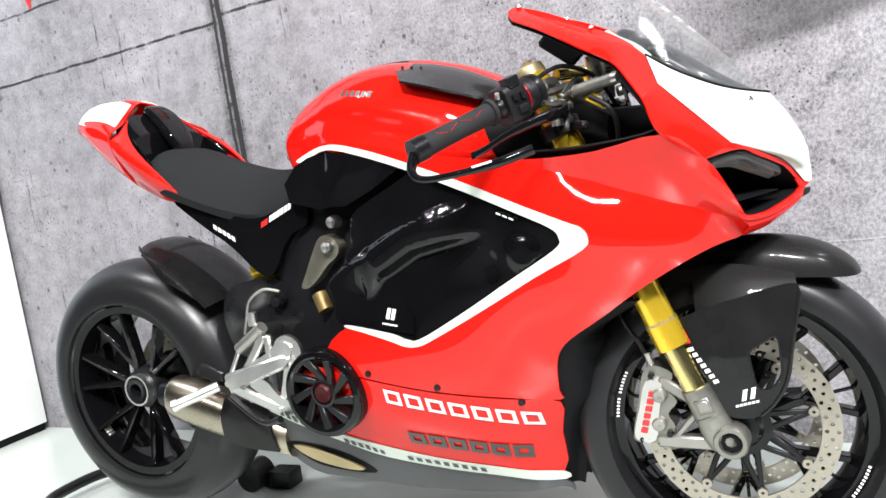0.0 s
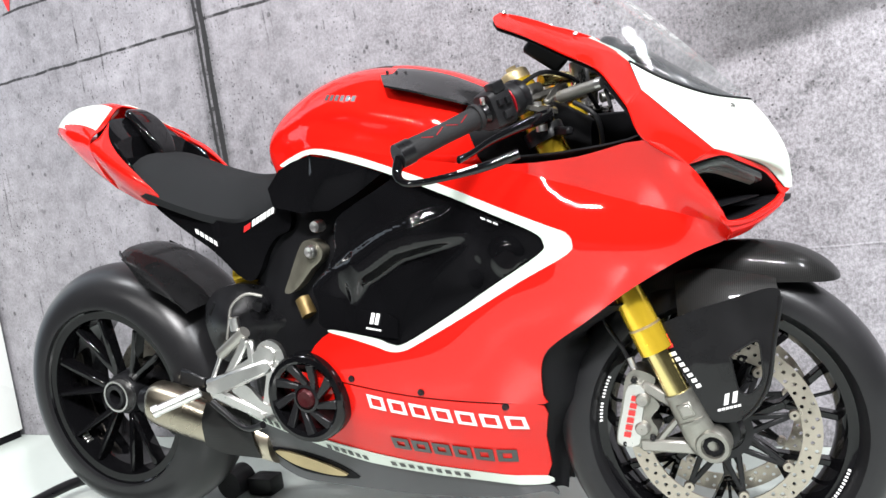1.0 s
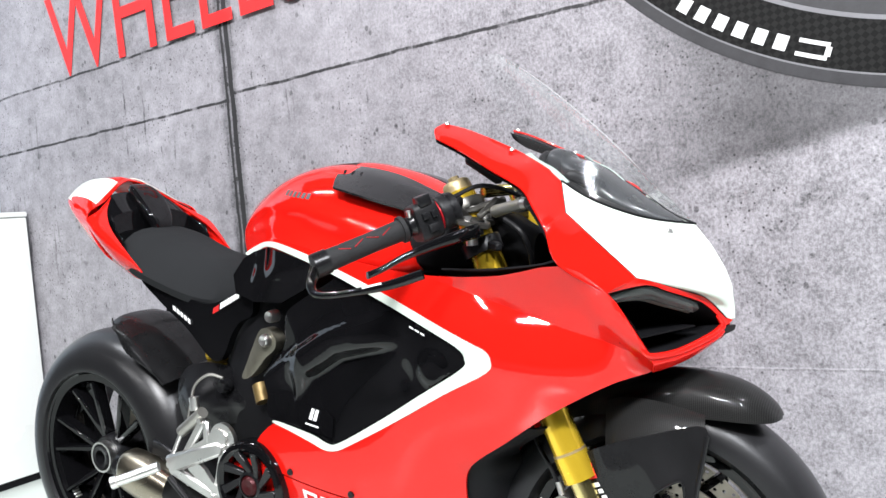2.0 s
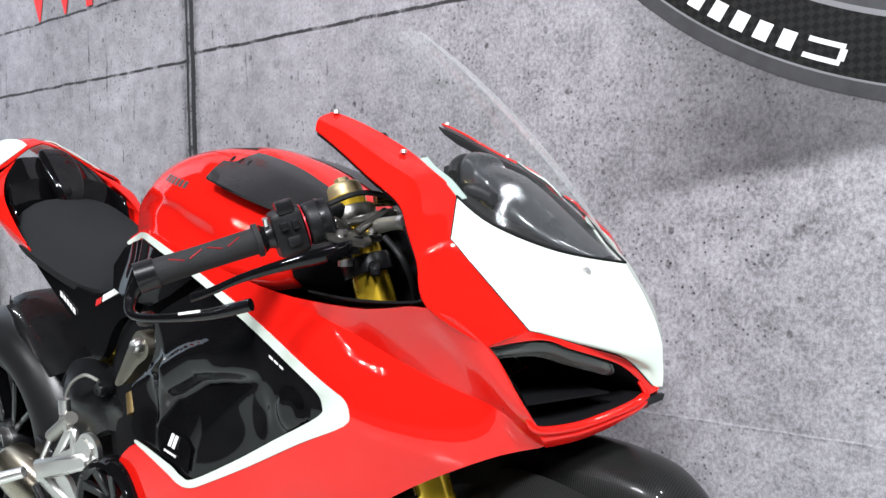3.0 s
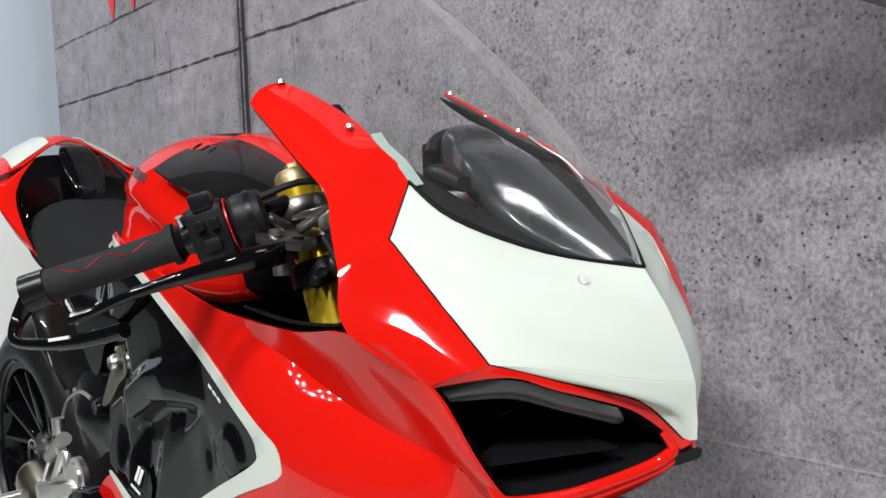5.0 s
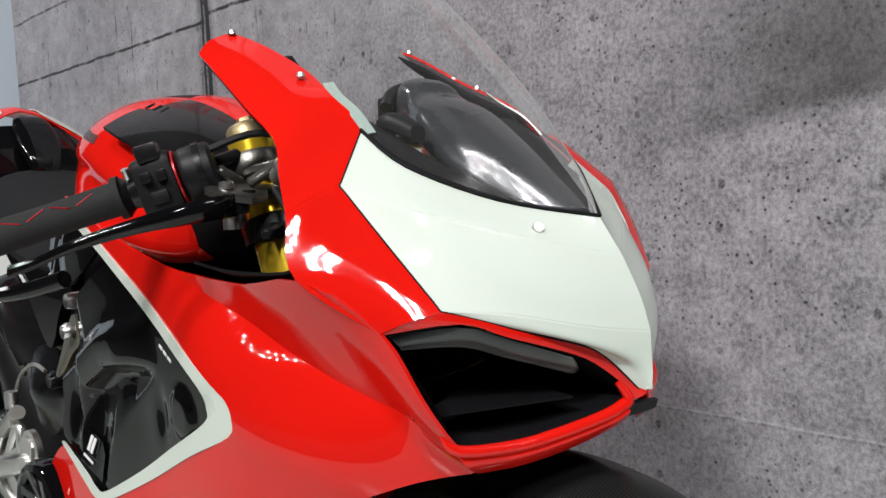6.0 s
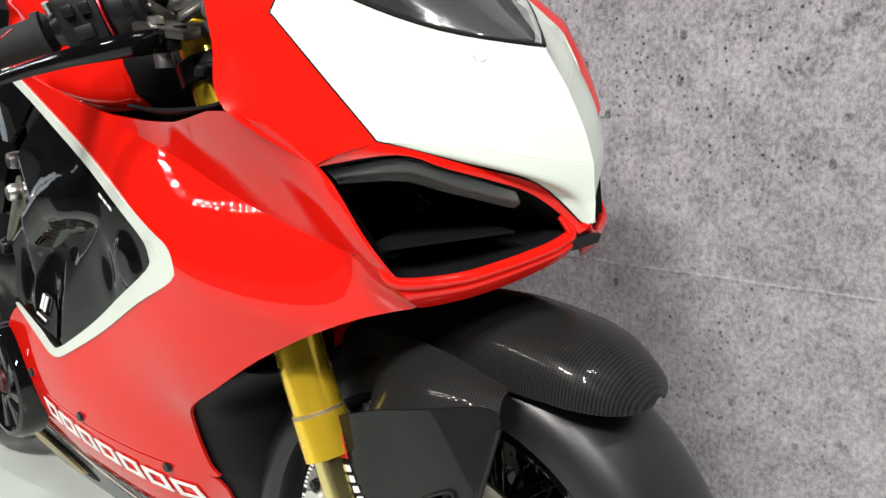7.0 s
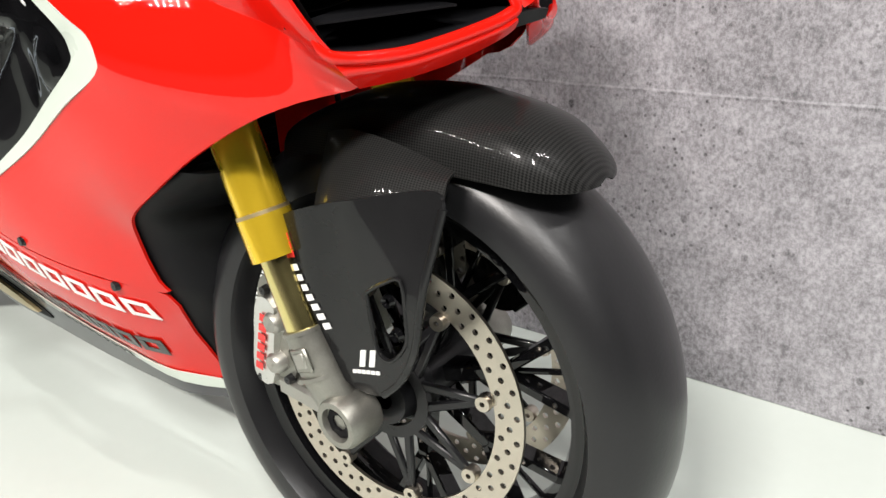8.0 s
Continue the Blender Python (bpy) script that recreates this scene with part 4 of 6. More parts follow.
def inlet(s):
    rim = [(1.487, 0.190, 0.784), (1.533, 0.141, 0.792), (1.555, 0.105, 0.777), (1.588, 0.037, 0.748), (1.611, 0.004, 0.705), (1.596, 0.028, 0.694), (1.575, 0.0595, 0.6835), (1.554, 0.098, 0.6775), (1.534, 0.146, 0.679), (1.516, 0.168, 0.737)]
    mid = Vector((1.55, 0.11, 0.735))
    rings = []
    for k, f in ((0, 1.0), (0.03, 0.97), (0.09, 0.85), (0.16, 0.6)):
        rings.append([(mid.x + (x - mid.x) * f - k, bowed(x, mid.y + (y - mid.y) * f - k * 0.25, s), mid.z + (z - mid.z) * f) for x, y, z in rim])
    bm = loft(rings, 3, True, False)
    duct = part("air_inlet", bm, DUCT, bike, "deep black air inlet")
    part("inlet_back", loft([[(x - 0.001, y, z) for x, y, z in rings[-1]], [(x - 0.004, y * 0.98, z) for x, y, z in rings[-1]]], 1), DUCT, duct)
    lamp = [[(1.488, 0.182, 0.783), (1.494, 0.176, 0.774), (1.488, 0.168, 0.768)], [(1.531, 0.137, 0.788), (1.532, 0.132, 0.776), (1.520, 0.124, 0.767)],
            [(1.553, 0.100, 0.774), (1.554, 0.095, 0.761), (1.544, 0.088, 0.753)], [(1.582, 0.044, 0.749), (1.582, 0.040, 0.738), (1.572, 0.038, 0.732)]]
    part("lamp_lens", skin(lamp, 4, 4, s, 0.002, True), LENS, duct, "clear grey running-lamp lens under the brow")
    part("lamp_body", skin([[(x - 0.012, y - 0.01, z - 0.003) for x, y, z in r] for r in lamp], 4, 3, s, 0.003, True), CAST, duct, "grey lamp reflector")
    part("splitter", skin([[(1.49, 0.160, 0.705), (1.47, 0.08, 0.71)], [(1.575, 0.040, 0.712), (1.50, 0.03, 0.715)]], 4, 3, s, 0.002, True), DUCT, duct)


def nose():
    rows = [[(1.401, 0.130, 0.965), (1.450, 0.118, 0.928), (1.512, 0.058, 0.893), (1.573, 0.0, 0.874)],
            [(1.425, 0.178, 0.914), (1.485, 0.137, 0.889), (1.545, 0.066, 0.862), (1.597, 0.0, 0.838)],
            [(1.474, 0.166, 0.859), (1.528, 0.118, 0.838), (1.580, 0.056, 0.816), (1.616, 0.0, 0.800)],
            [(1.523, 0.153, 0.804), (1.560, 0.098, 0.796), (1.600, 0.042, 0.780), (1.625, 0.0, 0.770)],
            [(1.558, 0.096, 0.783), (1.585, 0.062, 0.772), (1.609, 0.030, 0.759), (1.626, 0.0, 0.750)],
            [(1.590, 0.032, 0.757), (1.605, 0.020, 0.748), (1.617, 0.010, 0.738), (1.627, 0.0, 0.732)],
            [(1.616, 0.002, 0.712), (1.620, 0.001, 0.713), (1.623, 0.0, 0.714), (1.626, 0.0, 0.715)]]
    rows = tight(tight(rows, 1), 5)
    fr = (0.93, 0.93, 0.93, 0.93, 0.86, 0.65, 0.5, 0.4, 0.15, 0.1, 0)
    left = [[tuple(p + (q - p) * fr[k] for p, q in zip(r[0], r[1]))] + r[1:] for k, r in enumerate(rows)]
    out = (0.6, 0.9, 1.0, 1.0, 0.8, 0.3, 0.1)
    edge = [[(r[0][0], r[0][1] + 0.026 * g, r[0][2]), ((r[0][0] + m[0][0]) / 2, (r[0][1] + m[0][1]) / 2 + 0.032 * g, (r[0][2] + m[0][2]) / 2 + 0.004), m[0]] for r, m, g in zip(rows[:7], left[:7], out)]
    part("fairing_edge", skin(edge, 5, 3, 1, 0.003, True), RED, bike, "red edge of the upper fairing beside the white nose")
    ob = part("nose_panel", join(skin(rows, 5, 5, -1, 0.003, True), skin(left, 5, 5, 1, 0.003, True)), WHITE, bike, "white nose panel below the windscreen")
    part("nose_screw", moved(lathe([(0.001, 0.003), (0.005, 0.003), (0.006, 0.0)], (0, 0, 0), 14, False, "z"), Matrix.Translation((1.547, bowed(1.547, 0.047, -1), 0.868)) @ Matrix.Rotation(0.6, 4, "X") @ Matrix.Rotation(0.9, 4, "Y")), SILVER, ob)
    for s, src in ((-1, rows), (1, left)):
        # thin black tube standing for the shaded gap round the nose panel
        part("panel_gap", tube([(x, bowed(x, y, s), z) for x, y, z in (r[0] for r in src)], 0.0009, 6, 5), DUCT, ob)
        part("screen_seal", tube([(x, bowed(x, y, s), z + 0.002) for x, y, z in rows[0]], 0.0018, 6, 5), DUCT, ob)
    part("nose_tip", skin([[(1.607, 0.000, 0.699), (1.617, 0.018, 0.7015), (1.623, 0.034, 0.701)], [(1.601, 0.002, 0.686), (1.614, 0.018, 0.690), (1.621, 0.033, 0.693)]], 3, 3, 1, 0.005), BLACK, ob, "small black spoiler below the nose tip")
    # windscreen
    scr = [[(1.404, 0.128, 0.966), (1.452, 0.114, 0.932), (1.513, 0.056, 0.897), (1.570, 0.0, 0.879)],
           [(1.352, 0.126, 1.010), (1.412, 0.104, 0.990), (1.458, 0.056, 0.980), (1.488, 0.0, 0.974)],
           [(1.308, 0.116, 1.065), (1.350, 0.096, 1.068), (1.386, 0.054, 1.068), (1.405, 0.0, 1.066)],
           [(1.258, 0.096, 1.140), (1.282, 0.080, 1.148), (1.306, 0.046, 1.152), (1.318, 0.0, 1.152)],
           [(1.212, 0.066, 1.200), (1.224, 0.054, 1.209), (1.235, 0.030, 1.215), (1.242, 0.0, 1.217)]]
    ws = part("windscreen", join(skin(scr, 6, 6, -1, 0, True), skin(scr, 6, 6, 1, 0, True)), SCREEN, bike, "clear acrylic double-bubble windscreen")
    ws.visible_shadow = False
    # inner carbon trim and instrument shroud
    for s in (-1, 1):
        trim = [[(1.400, 0.127, 0.962), (1.448, 0.115, 0.927), (1.508, 0.056, 0.891), (1.560, 0.0, 0.874)], [(1.372, 0.112, 0.985), (1.410, 0.098, 0.962), (1.455, 0.055, 0.925), (1.500, 0.0, 0.902)],
                [(1.345, 0.080, 0.985), (1.365, 0.070, 0.965), (1.395, 0.045, 0.935), (1.420, 0.0, 0.915)]]
        part("dash_trim", skin(trim, 4, 5, s, 0.003, True), CARBONMATT, ws, "carbon trim inside the windscreen")
        flange = [[(x, y, z - 0.002), (x + 0.003, y - 0.005, z - 0.001), (x + 0.006, y - 0.010, z)] for x, y, z in ((1.404, 0.128, 0.964), (1.380, 0.128, 0.988), (1.352, 0.126, 1.006), (1.335, 0.122, 1.020))]
        part("screen_flange", skin(flange, 4, 3, s, 0.002, True), FLANGE, ws, "pale green edge of the windscreen")
    dash = loft([oval(1.312, 0.026, 0.994, 0.026, 0.020, 24, 0.7), oval(1.330, 0.026, 1.002, 0.040, 0.029, 24, 0.7), oval(1.352, 0.024, 0.994, 0.044, 0.031, 24, 0.7), oval(1.362, 0.022, 0.982, 0.050, 0.030, 24, 0.75), oval(1.40, 0.018, 0.964, 0.064, 0.032, 24, 0.8), oval(1.45, 0.014, 0.930, 0.068, 0.028, 24, 0.85),
                 oval(1.50, 0.012, 0.900, 0.054, 0.018, 24, 0.9), oval(1.55, 0.014, 0.878, 0.022, 0.006, 24, 1.0)], 4)
    hood = part("instrument_shroud", dash, SHROUD, bike, "dark grey instrument hood behind the windscreen")
    part("hood_brim", tube([(1.318, -0.020, 0.998), (1.312, -0.004, 1.014), (1.312, 0.026, 1.022), (1.314, 0.056, 1.012)], 0.008, 10), BLACK, hood, "black rubber brim")
    part("instrument_face", block(1.295, 1.312, -0.015, 0.070, 0.965, 1.012, 0.006), BLACK, bike, "dark instrument face")
    part("trim_tab", loft([oval(1.392, -0.092, 0.972, 0.010, 0.007, 14, 0.6), oval(1.405, -0.086, 0.974, 0.014, 0.010, 14, 0.6), oval(1.425, -0.076, 0.962, 0.010, 0.008, 14, 0.6)], 4), BLACK, bike)


def tank():
    st = [(0.545, 0.900, 0.02, 0.875, 1.0), (0.575, 0.955, 0.070, 0.872, 1.0), (0.62, 0.993, 0.105, 0.876, 1.0), (0.68, 1.022, 0.138, 0.880, 0.95), (0.75, 1.042, 0.172, 0.888, 0.85), (0.83, 1.052, 0.190, 0.884, 0.72), (0.91, 1.046, 0.194, 0.868, 0.6),
          (1.00, 1.016, 0.192, 0.850, 0.5), (1.06, 0.985, 0.178, 0.845, 0.5), (1.085, 0.968, 0.160, 0.850, 0.5)]
    rings = []
    for x, top, w, low, power in st:
        ring = []
        for i in range(41):
            a = math.pi * i / 40
            f = math.sin(a)
            y = w * math.copysign(abs(math.cos(a)) ** power, math.cos(a))
            h = f ** 0.9
            knee = min(max((0.62 - h - 1.2 * max(x - 0.72, 0)) / 0.10, 0), 1) * min(max((x - 0.57) / 0.05, 0), 1) * min(max((0.97 - x) / 0.05, 0), 1)
            ring.append((x + 0.03 * (1 - f), y * (1 - 0.085 * knee * min(1, h / 0.15)), low + (top - low) * h))
        ring += [(x + 0.03, -w * k, low - 0.02) for k in (0.9, 0.3, -0.3, -0.9)]
        rings.append(ring)
    body = loft(rings, 6)
    tree = BVHTree.FromBMesh(body)

    def flank(x, z):
        at = tree.ray_cast(Vector((x, -1, z)), Vector((0, 1, 0)))[0]
        return -at.y if at else 0.15

    tk = part("tank", body, RED, bike, "red lacquered fuel tank", 60)
    for s in (-1, 1):
        cover = [[(0.897, 0.046, 1.046), (0.906, 0.085, 1.038), (0.940, 0.148, 1.017), (0.966, 0.190, 0.998)], [(0.958, 0.046, 1.035), (0.970, 0.095, 1.026), (0.995, 0.155, 1.000), (1.015, 0.193, 0.982)],
                 [(1.034, 0.046, 1.010), (1.042, 0.095, 1.002), (1.055, 0.150, 0.980), (1.066, 0.184, 0.962)], [(1.110, 0.046, 0.971), (1.110, 0.090, 0.966), (1.108, 0.135, 0.952), (1.105, 0.166, 0.946)],
                 [(1.175, 0.040, 0.934), (1.165, 0.075, 0.931), (1.150, 0.110, 0.928), (1.135, 0.135, 0.927)]]
        part("tank_cover", skin(cover, 4, 4, s, 0.004), GLOSSCARBON, tk, "satin carbon cover on the tank front")
        for i in range(3):
            x = 0.928 + 0.020 * i
            part("cover_slot", beam((x, s * 0.098, 1.0318 - 0.0042 * i), (x + 0.010, s * 0.116, 1.0243 - 0.0049 * i), 0.008, 0.006), DUCT, tk)
    spine = [[(x, -w, z - 0.003), (x, -w * 0.55, z + 0.003), (x, 0, z + 0.005), (x, w * 0.55, z + 0.003), (x, w, z - 0.003)] for x, w, z in ((0.885, 0.030, 1.049), (0.925, 0.046, 1.044), (0.965, 0.048, 1.034), (1.035, 0.048, 1.010), (1.110, 0.048, 0.971), (1.175, 0.042, 0.934))]
    part("tank_spine", skin(spine, 5, 4, 1, 0.004), RED, tk, "red ridge between the carbon covers")
    part("airbox", loft([oval(1.03, 0, 0.885, 0.165, 0.070, 18, 0.6), oval(1.10, 0, 0.880, 0.160, 0.065, 18, 0.6), oval(1.17, 0, 0.868, 0.13, 0.055, 18, 0.7), oval(1.22, 0, 0.85, 0.09, 0.04, 18, 0.8)], 3), DUCT, bike, "matt black airbox in front of the tank")
    part("filler_cap", lathe([(0.001, 0.006), (0.048, 0.006), (0.056, 0.0), (0.056, -0.01), (0.001, -0.01)], (0.86, 0, 1.0455), 32, True, "z"), SATIN, tk, "black filler cap")
    bars(0.806, 0.996, 0.890, 0.980, 0.011, 6, flank, tk, DECALDARK, "logo_bar", 0.0012, 0.2, 0.35)


def seat():
    st = [(0.205, 0.955, 0.925, 0.10), (0.235, 0.962, 0.905, 0.135), (0.29, 0.945, 0.872, 0.148), (0.36, 0.915, 0.838, 0.142), (0.44, 0.888, 0.803, 0.128), (0.51, 0.873, 0.783, 0.108), (0.58, 0.872, 0.790, 0.090), (0.635, 0.885, 0.81, 0.075)]
    rings = []
    for x, top, edge, w in st:
        ring = []
        for i in range(11):
            k = -1 + 2 * i / 10
            ring.append((x, k * w, edge + (top - edge) * (1 - abs(k) ** 3.2)))
        ring += [(x, w * 0.95, edge - 0.02), (x, 0, edge - 0.025), (x, -w * 0.95, edge - 0.02)]
        rings.append(ring)
    part("seat", loft(rings, 4), FOAM, bike, "dark grey foam racing seat")


def tail():
    for s in (-1, 1):
        rows = [[(-0.035, 0.0, 1.098), (-0.03, 0.040, 1.090), (-0.022, 0.065, 1.073), (-0.012, 0.088, 1.052), (-0.012, 0.080, 1.034), (-0.01, 0.0, 1.03)],
                [(0.020, 0.0, 1.106), (0.028, 0.040, 1.098), (0.036, 0.082, 1.076), (0.045, 0.126, 1.044), (0.060, 0.100, 0.985), (0.06, 0.0, 0.98)],
                [(0.085, 0.0, 1.104), (0.095, 0.040, 1.094), (0.108, 0.090, 1.066), (0.120, 0.150, 1.018), (0.125, 0.112, 0.928), (0.125, 0.0, 0.92)],
                [(0.125, 0.0, 1.092), (0.140, 0.042, 1.078), (0.158, 0.100, 1.038), (0.175, 0.170, 0.994), (0.180, 0.115, 0.888), (0.18, 0.0, 0.885)]]
        part("tail_shell", skin(rows, 5, 5, s, 0.003), RED, bike, "red tail shell with white plate")
        cheek = [[(0.154, 0.080, 1.048), (0.168, 0.128, 1.014), (0.177, 0.170, 0.990), (0.178, 0.150, 0.940), (0.176, 0.114, 0.890)], [(0.185, 0.118, 1.008), (0.205, 0.160, 0.985), (0.218, 0.178, 0.960), (0.222, 0.150, 0.905), (0.222, 0.112, 0.862)],
                 [(0.235, 0.146, 0.962), (0.250, 0.165, 0.944), (0.260, 0.170, 0.925), (0.264, 0.150, 0.880), (0.264, 0.114, 0.842)], [(0.298, 0.152, 0.900), (0.306, 0.156, 0.890), (0.311, 0.154, 0.878), (0.312, 0.142, 0.856), (0.310, 0.122, 0.836)],
                 [(0.322, 0.148, 0.872), (0.326, 0.150, 0.866), (0.329, 0.148, 0.860), (0.329, 0.143, 0.852), (0.327, 0.134, 0.844)]]
        part("tail_cheek", skin(cheek, 5, 4, s, 0.003), RED, bike, "red tail cheek beside the seat")
        mixed = [[tuple(p + (q - p) * f for p, q in zip(u, v)) for u, v in zip(rows[i], rows[i + 1])] for i, f in ((0, 0.22), (0, 0.999), (1, 0.999), (2, 0.85))]
        plate = []
        for r in mixed:
            low = tuple(p + (q - p) * 0.86 for p, q in zip(r[2], r[3]))
            plate.append([(x, y + 0.003, z + 0.004) for x, y, z in (tuple(p + (q - p) * 0.9 for p, q in zip(r[0], r[1])), r[2], low)])
        part("number_plate_field", skin(plate, 4, 4, s, 0.002), WHITE, bike, "blank white race plate on the tail")
        well = [[(0.150, 0.085, 1.050), (0.160, 0.115, 1.010), (0.185, 0.130, 0.930)], [(0.190, 0.112, 1.000), (0.205, 0.125, 0.965), (0.225, 0.132, 0.900)], [(0.240, 0.138, 0.955), (0.255, 0.134, 0.930), (0.270, 0.130, 0.880)]]
        part("seat_well", skin(well, 4, 4, s, 0.003), GLOSSBLACK, bike)
    part("tail_bulkhead", loft([oval(0.150, 0, 0.985, 0.125, 0.075, 16, 0.7), oval(0.20, 0, 0.955, 0.132, 0.055, 16, 0.7)], 3), GLOSSBLACK, bike)
    rings = []
    for x, z, w, d, lean in ((0.148, 1.060, 0.022, 0.010, 0.2), (0.160, 1.068, 0.030, 0.013, 0.4), (0.182, 1.053, 0.038, 0.015, 0.75), (0.203, 1.028, 0.041, 0.016, 0.9), (0.222, 0.996, 0.038, 0.016, 0.95), (0.234, 0.968, 0.030, 0.014, 1.0), (0.236, 0.950, 0.026, 0.010, 1.0)):
        ring = []
        for t in np.linspace(0, 2 * math.pi, 20, False):
            c, k = math.cos(t), math.sin(t)
            o = d * math.copysign(abs(k) ** 0.55, k)
            ring.append((x + o * lean, w * math.copysign(abs(c) ** 0.5, c), z + o * (1.1 - lean)))
        rings.append(ring)
    stop = part("seat_stop", loft(rings, 3), GLOSSBLACK, bike, "satin black pad at the back of the seat")
    part("stop_mark", beam((0.2120, -0.008, 1.040), (0.2120, 0.008, 1.040), 0.004, 0.003, bevel=0), SILVER, stop)


for side in (-1, 1):
    fairing(side)
    carbon_panels(side)
    belly(side)
    upper_fairing(side)
    inlet(side)
nose()
tank()
seat()
tail()
clutch()


def subframe(s):
    line = [(0.288, 0.838), (0.37, 0.815), (0.45, 0.79), (0.52, 0.775), (0.60, 0.792), (0.650, 0.808), (0.668, 0.790), (0.660, 0.750), (0.620, 0.735), (0.587, 0.705), (0.560, 0.665), (0.531, 0.645), (0.495, 0.662), (0.437, 0.718), (0.36, 0.775)]
    sf = part("subframe", panel(line, lambda x, z: 0.118 + 0.05 * max(x - 0.42, 0), s, 0.02, 0.03, 4), GLOSSBLACK, bike, "black carbon subframe cover")
    if s < 0:
        w = lambda x, z: 0.118 + 0.05 * max(x - 0.42, 0)
        bars(0.560, 0.763, 0.628, 0.788, 0.014, 6, w, sf, DECALWHITE, "lettering_bar", 0.003, 0.3, 0.2)
        bars(0.535, 0.753, 0.556, 0.761, 0.013, 2, w, sf, DECALRED, "red_bar", 0.003, 0.3, 0.1)
        bars(0.395, 0.765, 0.455, 0.728, 0.010, 5, w, sf, DECALWHITE, "lettering_bar", 0.003, 0.0, 0.3)


def hugger():
    rows = []
    for a, r, w, f in ((73, 0.394, 0.086, -0.026), (69, 0.395, 0.098, -0.014), (63, 0.393, 0.105, 0.000), (57, 0.391, 0.109, 0.012), (50, 0.391, 0.111, 0.006), (42, 0.393, 0.111, -0.008), (34, 0.395, 0.108, -0.018)):
        c, s = math.cos(radians(a)), math.sin(radians(a))
        rows.append([((r - d) * c, k * w, RZ + (r - d) * s) for k, d in ((-1, 0.030 + f), (-0.97, 0.018), (-0.62, 0.004), (0, 0), (0.62, 0.004), (0.97, 0.018), (1, 0.030 + f))])
    part("rear_mudguard", skin(rows, 5, 4, 1, 0.003), GLOSSCARBON, bike, "glossy carbon rear mudguard")
    part("guard_foot", join(beam((0.275, -0.120, 0.432), (0.352, -0.128, 0.418), 0.012, 0.040, 0.012, 0.026, bevel=0.004), beam((0.300, -0.122, 0.428), (0.322, -0.124, 0.402), 0.010, 0.022, bevel=0.003)), SATIN, bike, "black lower bracket of the rear mudguard")


def swingarm():
    line = [(0.372, 0.590), (0.402, 0.624), (0.440, 0.635), (0.490, 0.638), (0.545, 0.628), (0.605, 0.598), (0.655, 0.572), (0.662, 0.530), (0.60, 0.500), (0.520, 0.498), (0.460, 0.470), (0.415, 0.456), (0.380, 0.474), (0.366, 0.53)]
    arm = part("swingarm", panel(line, lambda x, z: 0.098 + 0.036 * math.exp(-((x - 0.455) / 0.075) ** 2 - ((z - 0.555) / 0.055) ** 2) + 0.018 * math.exp(-((x - 0.60) / 0.05) ** 2 - ((z - 0.55) / 0.03) ** 2), -1, 0.10, 0.012, 4), SATIN, bike, "satin black swingarm with rounded cover")
    part("pivot_cap", lathe([(0.001, -0.135), (0.012, -0.136), (0.016, -0.128), (0.016, -0.11)], (0.545, 0, 0.590), 18, False), SATIN, arm)
    part("swingarm_leg", beam((0.42, 0.10, 0.50), (0.0, 0.115, RZ), 0.05, 0.12, 0.05, 0.09, bevel=0.012), SATIN, arm)
    part("slot", beam((0.395, -0.124, 0.575), (0.425, -0.132, 0.605), 0.004, 0.008), DUCT, arm)
    part("shock", tube([(0.445, -0.055, 0.650), (0.50, -0.055, 0.655), (0.565, -0.05, 0.640)], [0.026, 0.028, 0.026], 20), GOLD, bike, "gold shock absorber body")
    part("brake_hose", tube([(0.575, -0.15, 0.615), (0.535, -0.155, 0.622), (0.500, -0.165, 0.60), (0.492, -0.175, 0.560), (0.485, -0.18, 0.53)], 0.0035, 8), CAST, bike)


def exhaust():
    rings = [oval(0.196, -0.138, 0.380, 0.034, 0.040, 20, 0.8, 0.25), oval(0.212, -0.140, 0.376, 0.042, 0.049, 20, 0.8, 0.25), oval(0.30, -0.142, 0.352, 0.044, 0.052, 20, 0.8, 0.25), oval(0.42, -0.130, 0.312, 0.046, 0.050, 20, 0.8), oval(0.52, -0.11, 0.270, 0.042, 0.045, 20, 0.9)]
    ex = part("silencer", loft(rings, 4), TITAN, bike, "brushed titanium silencer below the engine")
    part("tail_pipe", lathe([(0.026, -0.03), (0.032, -0.03), (0.032, 0.03), (0.026, 0.03)], (0, 0, 0), 28), SATIN, ex).matrix_local = Matrix.Translation((0.200, -0.138, 0.380)) @ Matrix.Rotation(radians(90), 4, "Z")
    part("heat_shield", skin([[(0.385, 0.172, 0.385), (0.375, 0.186, 0.345), (0.365, 0.176, 0.285)], [(0.44, 0.178, 0.38), (0.43, 0.186, 0.32), (0.42, 0.172, 0.265)], [(0.50, 0.165, 0.36), (0.50, 0.172, 0.30), (0.50, 0.155, 0.25)]], 4, 4, -1, 0.004), CARBONMATT, ex, "carbon heat shield")


